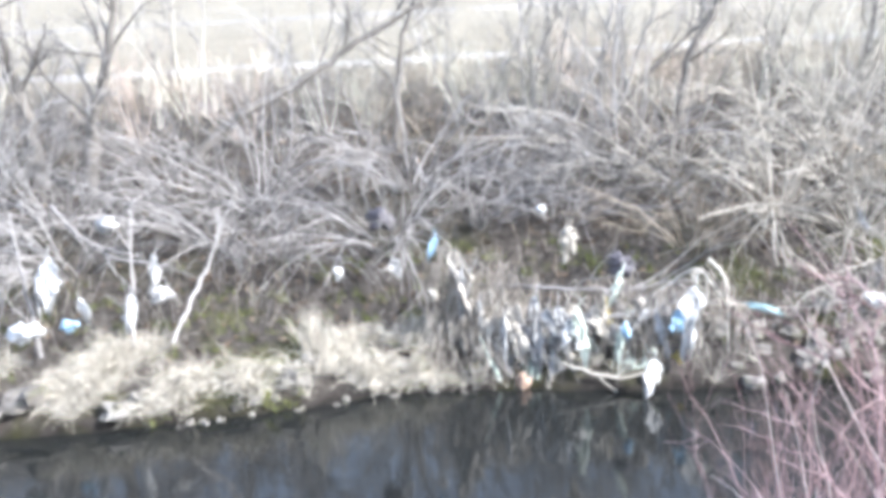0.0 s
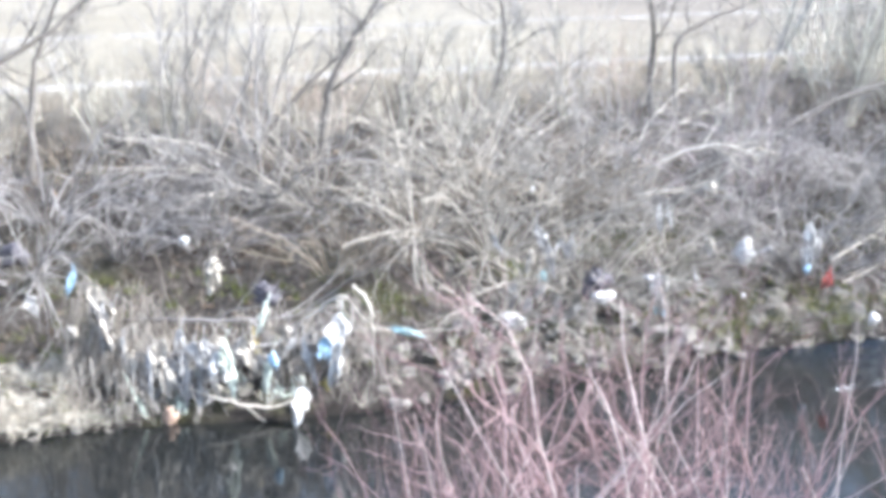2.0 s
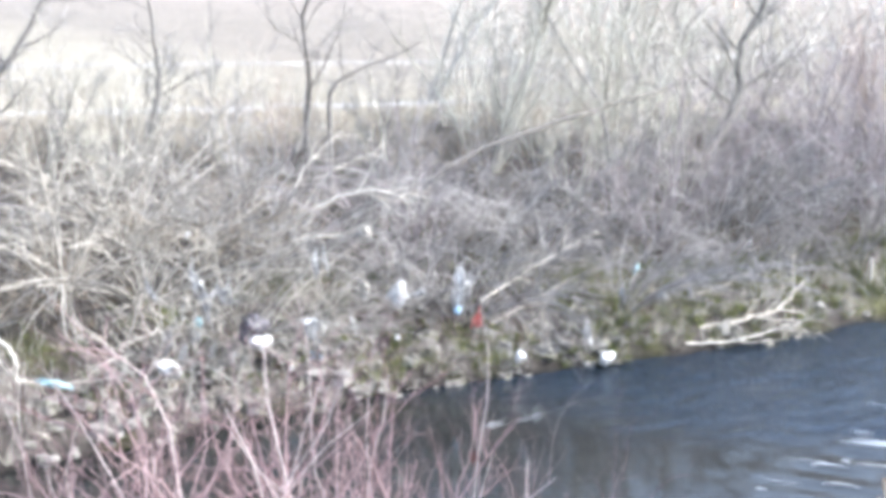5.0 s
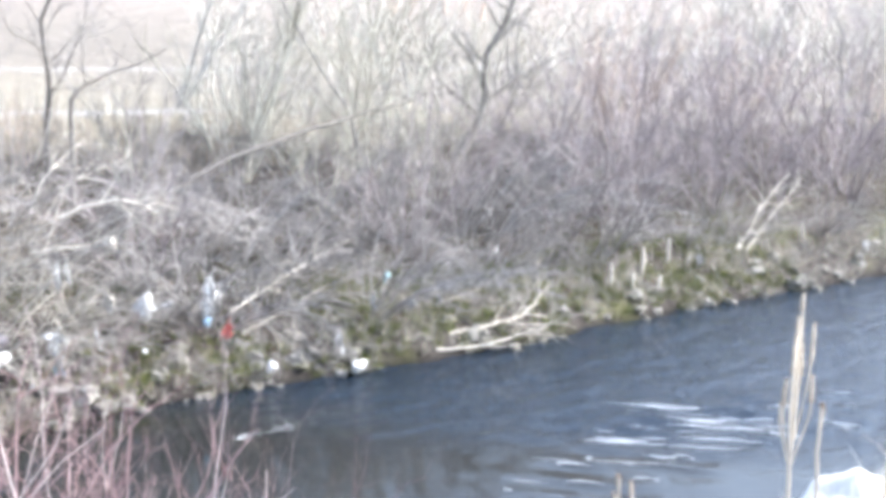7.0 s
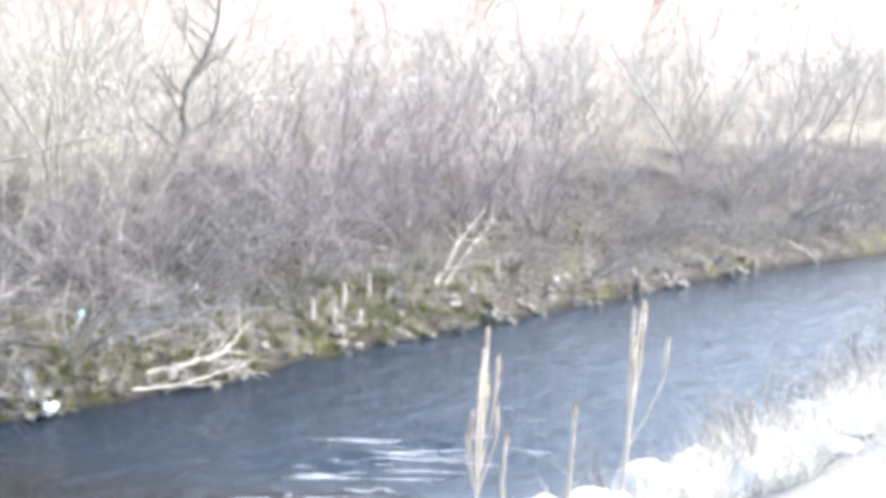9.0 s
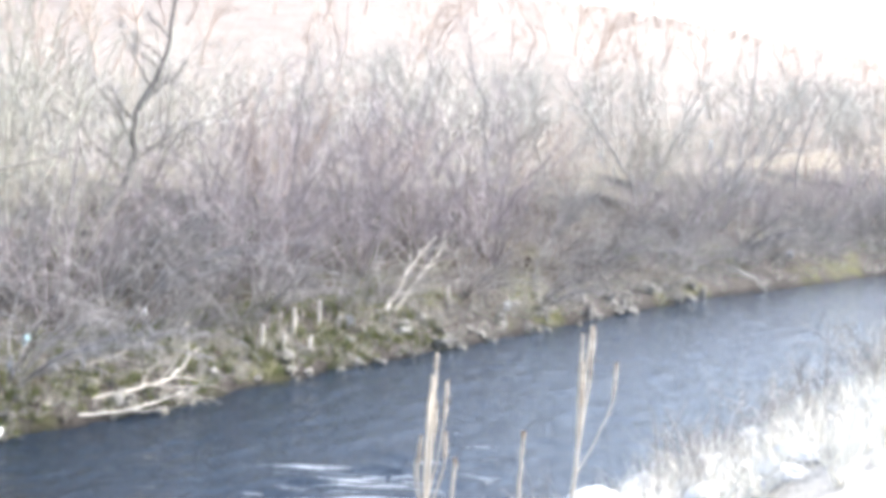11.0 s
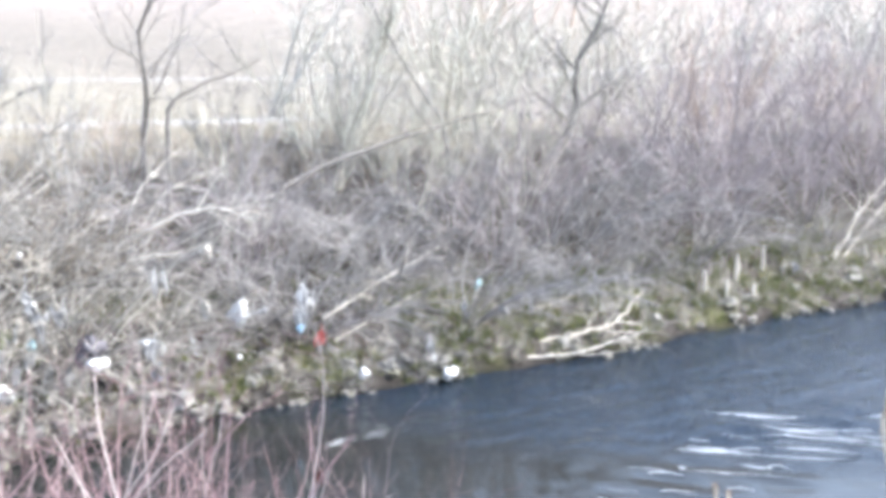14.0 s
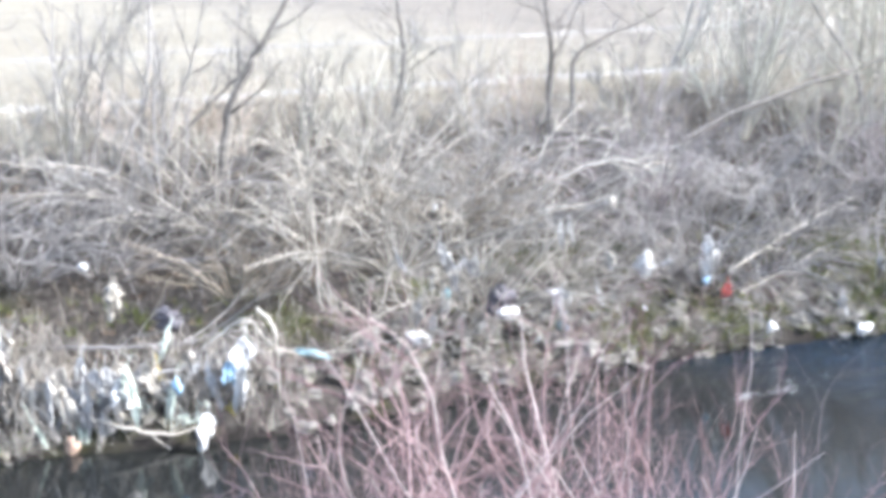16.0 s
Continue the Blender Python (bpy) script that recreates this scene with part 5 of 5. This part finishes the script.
rag(1.07, 14.94, 0.49, 0.07, 0.23, WHITE_BAG, "thin white plastic strip hanging over the water", "plastic strip", 153)
rag(0.43, 15.12, 0.40, 0.07, 0.37, CREAM_RAG, "thin cream cloth strip hanging over the water", "plastic strip", 154)
rag(2.19, 14.98, 0.40, 0.05, 0.23, WHITE_BAG, "thin white plastic strip hanging over the water", "plastic strip", 155)
rag(0.99, 14.88, 0.29, 0.06, 0.39, WHITE_BAG, "thin white plastic strip hanging over the water", "plastic strip", 156)
rag(1.94, 14.89, 0.54, 0.06, 0.23, CREAM_RAG, "thin cream cloth strip hanging over the water", "plastic strip", 157)
rag(2.09, 14.87, 0.31, 0.07, 0.31, GREEN_BAG, "thin pale green plastic strip hanging over the water", "plastic strip", 158)
rag(2.16, 14.91, 0.12, 0.05, 0.28, WHITE_BAG, "thin white plastic strip hanging over the water", "plastic strip", 159)
rag(2.00, 14.74, 0.73, 0.07, 0.27, GREY_BAG, "thin grey plastic strip hanging over the water", "plastic strip", 160)
rag(2.54, 14.81, 0.62, 0.09, 0.30, WHITE_BAG, "thin white plastic strip hanging over the water", "plastic strip", 161)
rag(0.66, 15.09, 0.25, 0.07, 0.49, GREY_BAG, "thin grey plastic strip hanging over the water", "plastic strip", 162)
rag(6.86, 15.62, 0.66, 0.08, 0.27, GREY_BAG, "small pale rag caught in the twigs", "rag", 163)
rag(7.28, 15.19, 1.46, 0.10, 0.14, CREAM_RAG, "small pale rag caught in the twigs", "rag", 164)
rag(6.47, 15.62, 0.25, 0.06, 0.33, WHITE_BAG, "small pale rag caught in the twigs", "rag", 165)
rag(4.54, 15.14, 1.67, 0.06, 0.23, GREY_BAG, "small pale rag caught in the twigs", "rag", 166)
rag(5.44, 15.60, 0.72, 0.10, 0.27, CREAM_RAG, "small pale rag caught in the twigs", "rag", 167)
rag(5.46, 15.65, 1.34, 0.08, 0.31, GREY_BAG, "small pale rag caught in the twigs", "rag", 168)
rag(5.56, 15.70, 0.98, 0.07, 0.18, CREAM_RAG, "small pale rag caught in the twigs", "rag", 169)
rag(7.61, 15.91, 1.21, 0.06, 0.18, GREY_BAG, "small pale rag caught in the twigs", "rag", 170)
rag(7.40, 15.79, 0.83, 0.06, 0.21, WHITE_BAG, "small pale rag caught in the twigs", "rag", 171)
rag(4.78, 15.46, 0.47, 0.09, 0.19, CREAM_RAG, "small pale rag caught in the twigs", "rag", 172)
rag(5.79, 15.81, 0.63, 0.11, 0.27, GREY_BAG, "small pale rag caught in the twigs", "rag", 173)
rag(5.25, 15.64, 0.99, 0.11, 0.24, GREY_BAG, "small pale rag caught in the twigs", "rag", 174)
rag(4.81, 15.34, 1.03, 0.09, 0.26, GREY_BAG, "small pale rag caught in the twigs", "rag", 175)
rag(5.56, 15.71, 1.42, 0.09, 0.24, GREY_BAG, "small pale rag caught in the twigs", "rag", 176)
rag(4.98, 15.38, 0.82, 0.09, 0.21, GREY_BAG, "small pale rag caught in the twigs", "rag", 177)
rag(4.96, 15.07, 1.46, 0.09, 0.24, CREAM_RAG, "small pale rag caught in the twigs", "rag", 178)
rag(16.77, 16.29, 0.45, 0.07, 0.22, GREY_BAG, "small pale rag caught in the twigs", "rag", 179)
rag(12.24, 15.52, 0.82, 0.09, 0.13, GREY_BAG, "small pale rag caught in the twigs", "rag", 180)
rag(19.70, 16.34, 0.69, 0.13, 0.17, GREY_BAG, "small pale rag caught in the twigs", "rag", 181)
rag(14.47, 16.32, 0.50, 0.08, 0.21, GREY_BAG, "small pale rag caught in the twigs", "rag", 182)
rag(22.86, 16.60, 0.45, 0.11, 0.17, CREAM_RAG, "small pale rag caught in the twigs", "rag", 183)
rag(11.62, 15.59, 0.92, 0.06, 0.17, CREAM_RAG, "small pale rag caught in the twigs", "rag", 184)
rag(12.71, 15.44, 0.84, 0.07, 0.15, GREY_BAG, "small pale rag caught in the twigs", "rag", 185)
rag(24.86, 16.65, 0.53, 0.09, 0.23, CREAM_RAG, "small pale rag caught in the twigs", "rag", 186)
rag(11.27, 15.19, 0.99, 0.08, 0.14, GREY_BAG, "small pale rag caught in the twigs", "rag", 187)
rag(19.37, 16.30, 0.70, 0.10, 0.17, CREAM_RAG, "small pale rag caught in the twigs", "rag", 188)
rag(17.28, 16.55, 0.44, 0.08, 0.22, GREY_BAG, "small pale rag caught in the twigs", "rag", 189)
rag(18.49, 16.61, 0.67, 0.08, 0.19, CREAM_RAG, "small pale rag caught in the twigs", "rag", 190)

bough([(1.98, 15.47, 0.60), (2.35, 15.23, 1.04), (2.67, 14.99, 1.29), (2.9, 14.96, 0.95)], 0.026, TWIG_PALE, "arched dead bough hung with plastic", 1, 4)
bough([(2.80, 15.1, 1.33), (2.97, 14.91, 1.16), (2.98, 14.86, 0.85), (2.95, 14.81, 0.45), (2.95, 14.75, 0.1)], 0.021, TWIG_PALE, "bleached bough hanging down to the water", 2, 2)
bough([(2.98, 14.85, 0.88), (3.38, 15.08, 0.72), (4.13, 15.38, 0.62), (5.0, 15.69, 0.66)], 0.016, TWIG_LIGHT, "long white stripped bough over the stones", 3, 3)
bough([(-0.1, 15.7, 1.19), (0.08, 15.44, 0.91), (0.32, 15.17, 0.57), (0.52, 14.89, 0.12)], 0.045, STRAND, "bough wrapped in matted flood fibre", 4, 5)
bough([(-3.32, 15.09, 0.66), (-3.07, 15.56, 1.18), (-2.88, 16.02, 1.6), (-2.91, 16.45, 1.95)], 0.026, TWIG, "pale curved stem rising from the bank", 5, 4)
bough([(-3.78, 15.1, 0.62), (-3.79, 15.42, 1.45), (-3.81, 15.72, 2.1)], 0.022, TWIG, "upright grey-brown stem on the bank", 6, 4)
bough([(-4.80, 14.95, 0.6), (-4.83, 14.97, 1.0), (-5.02, 15.26, 1.56), (-5.15, 15.55, 2.2)], 0.036, TWIG, "pale curved stem rising from the bank", 7, 4)
bough([(-4.86, 16.17, 2.13), (-4.5, 15.96, 1.77), (-4.08, 15.76, 1.52), (-3.38, 15.58, 1.46)], 0.03, TWIG, "grey bough bent down across the stems", 8, 6)
bough([(11.7, 15.75, 0.22), (12.4, 15.3, 0.12), (13.25, 15.12, 0.1), (13.82, 15.05, 0.2), (14.48, 15.0, 0.31)], 0.03, TWIG_PALE, "pale driftwood branch lying along the water", 9, 5)
bough([(12.83, 15.45, 0.24), (13.72, 15.35, 0.36), (14.36, 15.35, 0.4), (15.1, 15.6, 0.78)], 0.03, TWIG_PALE, "pale driftwood branch on the green bank", 10, 6)
bough([(13.2, 16.05, 0.62), (13.9, 16.15, 0.66), (14.7, 16.35, 0.86), (15.5, 16.5, 0.92)], 0.016, TWIG_LIGHT, "pale driftwood branch on the green bank", 11, 5)
bough([(37.2, 16.5, 0.6), (37.67, 16.03, 0.39), (37.98, 15.6, -0.03)], 0.055, TWIG_PALE, "bleached log slanting into the water", 12, 1)
bough([(7.26, 17.76, 1.85), (7.98, 17.48, 2.28), (8.50, 17.27, 2.37), (8.91, 17.06, 2.17)], 0.032, TWIG_PALE, "pale dead bough arching out of the shrubs", 13, 7)
bough([(7.26, 17.57, 1.66), (8.07, 17.28, 1.78), (8.33, 17.08, 1.87)], 0.029, TWIG_PALE, "pale dead bough arching out of the shrubs", 14, 6)
bough([(9.36, 15.85, 0.94), (10.63, 16.33, 1.29), (11.97, 16.76, 1.61)], 0.014, TWIG_PALE, "pale forked dead bough in the shrubs", 15, 12)
bough([(9.7, 16.1, 0.55), (10.6, 16.35, 0.75), (11.3, 16.5, 0.98), (11.9, 16.6, 1.05)], 0.013, TWIG_PALE, "pale forked dead bough low in the shrubs", 23, 11)
bough([(0.2, 15.9, 0.95), (0.9, 15.4, 1.02), (1.8, 15.2, 0.95), (2.6, 15.3, 1.05)], 0.028, TWIG, "grey bough hung with flood wrack", 16, 8)
bough([(0.4, 15.3, 0.62), (1.1, 14.95, 0.78), (1.9, 14.8, 0.80), (2.5, 15.0, 0.72)], 0.024, TWIG, "grey bough hung with flood wrack", 17, 8)
bough([(0.9, 14.9, 0.35), (1.3, 14.68, 0.22), (1.75, 14.62, 0.12), (2.3, 14.75, 0.2)], 0.022, TWIG_PALE, "pale bough dipping to the water", 18, 4)

bough([(21.06, 16.57, 0.73), (21.74, 16.77, 1.05), (22.55, 17.15, 1.45), (23.96, 17.58, 1.97)], 0.020, TWIG_PALE, "pale dead bough leaning up through the thicket", 19, 8)
bough([(21.35, 16.53, 0.71), (22.13, 16.82, 1.00), (23.11, 17.16, 1.39), (24.39, 17.59, 1.74)], 0.016, TWIG_PALE, "pale dead bough leaning up through the thicket", 20, 7)
bough([(7.16, 17.67, 1.66), (7.53, 17.85, 2.56), (7.93, 17.95, 2.90), (8.29, 18.03, 3.14)], 0.013, TWIG_PALE, "pale forked dead bough above the shrubs", 21, 8)
bough([(7.35, 17.76, 1.75), (7.93, 17.91, 2.52), (8.50, 17.95, 2.73), (8.96, 18.01, 2.86)], 0.011, TWIG_PALE, "pale forked dead bough above the shrubs", 22, 8)


def wrack(count, x0, x1, s0, s1, z0, z1, long, seed):
    """Dead grass and fibres that a flood combed through the twigs."""
    rng, geo = np.random.default_rng(seed), Geo()
    for _ in range(count):
        x = rng.uniform(x0, x1)
        s = rng.uniform(s0, s1)
        y = float(edge(x)) + s
        z = max(height(x, y), 0.02) + rng.uniform(z0, z1)
        n = 4
        line = bent(rng, (x, y, z), (rng.normal(0, 0.5), rng.normal(0, 0.4), -1), min(long * rng.uniform(0.4, 1.3), z + 0.03), n, 0.16, np.array([0, 0, -0.12]))
        tube(geo, line, np.linspace(0.007, 0.003, n + 1) * rng.uniform(0.6, 1.6), 3, 0.5)
    return tagged(part("flood_wrack", geo, STRAND), "grey matted flood fibres hanging in the lower twigs", "flood wrack", kind="stuff")


wrack(650, 0.0, 3.2, 0.05, 0.9, 0.1, 0.75, 0.5, 201)
wrack(500, -0.4, 0.7, 0.3, 1.2, 0.2, 0.9, 0.55, 202)
wrack(350, 3.0, 13.0, 0.4, 2.2, 0.05, 0.6, 0.4, 203)
wrack(180, -6.5, -1.5, 0.9, 2.4, 0.05, 0.7, 0.4, 204)
wrack(600, 13.0, 34.0, 0.5, 2.0, 0.05, 0.5, 0.4, 205)


def stake(x, y, tall, seed):
    """A pale snapped-off stem."""
    rng = np.random.default_rng(seed)
    geo = Geo()
    tube(geo, [(0, 0, -0.15), (0.005, 0, tall * 0.5), (0.015, 0.005, tall), (0.02, 0.005, tall + 0.03)], [0.04, 0.036, 0.032, 0.01], 7)
    ob = part("stake", geo, TWIG_PALE)
    ob.location = (x, y, height(x, y))
    return tagged(ob, "short pale snapped-off stem in the grass", "stake", "snapped stems on the low bank")


stake(17.22, 16.25, 0.42, 1)
stake(18.26, 16.47, 0.44, 2)
stake(19.24, 16.73, 0.42, 3)
stake(17.64, 16.11, 0.28, 4)
stake(18.24, 16.02, 0.24, 5)
stake(21.3, 16.7, 0.32, 6)
stake(23.6, 16.9, 0.34, 7)

for x, y, tall in ((27.87, 15.84, 0.36), (29.81, 16.0, 0.3), (34.3, 15.95, 0.3), (28.9, 16.1, 0.25)):
    geo = Geo()
    tube(geo, [(0, 0, -0.5), (0.01, 0, 0.1), (0.03, 0, tall), (0.03, 0, tall + 0.02)], [0.11, 0.10, 0.085, 0.03], 8)
    ob = part("post", geo, TRUNK)
    ob.location = (x, y, 0)
    tagged(ob, "dark rotten wooden post standing at the waterline", "post", "posts at the waterline")

# foam where the water breaks over a hidden stone
rng, geo = np.random.default_rng(401), Geo()
for k in range(30):
    down = rng.uniform(0, 1) ** 1.6
    x, y, turn = 8.15 + 1.5 * down, 13.55 + 0.22 * down + rng.normal(0, 0.04 + 0.2 * down), rng.normal(0.1, 0.3)
    long, wide = rng.uniform(0.04, 0.16), rng.uniform(0.0008, 0.0028) * (1.6 - down)
    n = 7
    f = np.linspace(-1, 1, n)
    line = np.stack([x + long * f * math.cos(turn), y + long * f * math.sin(turn), np.zeros(n)], -1)
    line[:, 2] = [wave(px, py) + 0.001 for px, py, _ in line]
    tube(geo, line, wide * (1.02 - f * f), 6, 0.35)
# glints of the bright sky on the riffle, modelled as thin white streaks
for k in range(46):
    x, y = rng.normal(13.2, 1.6), rng.normal(10.85, 0.5)
    long, wide = rng.uniform(0.08, 0.7) * (1.0 if abs(x - 12.6) < 1.2 else 0.5), rng.uniform(0.006, 0.02)
    n = 8
    f = np.linspace(-1, 1, n)
    curve = rng.normal(0, 0.06)
    line = np.stack([x + 0.69 * long * f + 0.2 * curve * f * f, y - 0.72 * long * f + curve * f * f, np.zeros(n)], -1)
    line[:, 2] = [wave(px, py) + 0.004 for px, py, _ in line]
    tube(geo, line, wide * (1.02 - f * f) * rng.uniform(0.7, 1.3, n), 6, 0.35)
tagged(part("foam", geo, plain("foam_and_glint_white", (0.72, 0.74, 0.76), 0.05)), "white foam where the water breaks, and sky glints shaped as white streaks", "foam", kind="stuff")

# ---------------------------------------------------------------- stones along the water's edge
STONES = []
for k in range(7):
    geo = Geo()
    rock(geo, np.random.default_rng(500 + k), (1.0, 0.85, 0.7), 0.55, 5, 8)
    STONES.append(geo.mesh("stone", STONE, False))


def stone(x, y, size, turn, k, lift=0.02):
    ob = new("stone", STONES[k % 7])
    ob.matrix_world = pose(x, y, max(height(x, y), -0.12) + lift * size, turn * 0.1 - 12, turn * 0.07 - 10, turn) @ Matrix.Diagonal((size, size * (0.7 + 0.1 * (k % 5)), size * (0.55 + 0.09 * (k % 6)), 1))
    ob.parent = ground
    return ob


stone(-4.77, 14.2, 0.5, 20, 1, 0.3)
stone(-5.2, 14.1, 0.45, 120, 2, 0.2)
stone(-3.79, 14.2, 0.36, 200, 3, 0.2)
stone(-1.9, 14.78, 0.42, 10, 4, 0.0)
stone(-1.75, 14.95, 0.3, 80, 5, 0.3)
stone(-2.32, 14.5, 0.22, 50, 6)
rng = np.random.default_rng(601)
for k in range(34):
    x = rng.uniform(-6, 0)
    stone(x, float(edge(x)) + rng.uniform(-0.08, 0.3), rng.uniform(0.08, 0.24), rng.uniform(0, 360), k)
for k in range(60):
    x = rng.uniform(0, 12)
    stone(x, float(edge(x)) + abs(rng.normal(0, 0.5)) - 0.05, rng.uniform(0.10, 0.36), rng.uniform(0, 360), k)
for k in range(46):
    x = rng.uniform(2.2, 7.5)
    stone(x, float(edge(x)) + rng.uniform(0.05, 1.0), rng.uniform(0.14, 0.32), rng.uniform(0, 360), k, 0.25)
for k in range(80):
    x = rng.uniform(12, 36)
    stone(x, float(edge(x)) + abs(rng.normal(0, 0.45)) - 0.05, rng.uniform(0.12, 0.40), rng.uniform(0, 360), k)

# pale stones on the sunlit near bank
PALE = []
for k in range(5):
    geo = Geo()
    rock(geo, np.random.default_rng(540 + k), (1.0, 0.85, 0.7), 0.5, 5, 8)
    PALE.append(geo.mesh("stone", STONE_WHITE, False))
for k in range(70):
    x, y, size, turn = rng.uniform(7.6, 17), rng.uniform(3.2, 6.9), rng.uniform(0.14, 0.46), rng.uniform(0, 360)
    ob = new("stone", PALE[k % 5])
    ob.matrix_world = pose(x, y, height(x, y) + 0.1 * size, turn * 0.08 - 12, 0, turn) @ Matrix.Diagonal((size, size * 0.85, size * 0.8, 1))
    ob.parent = ground
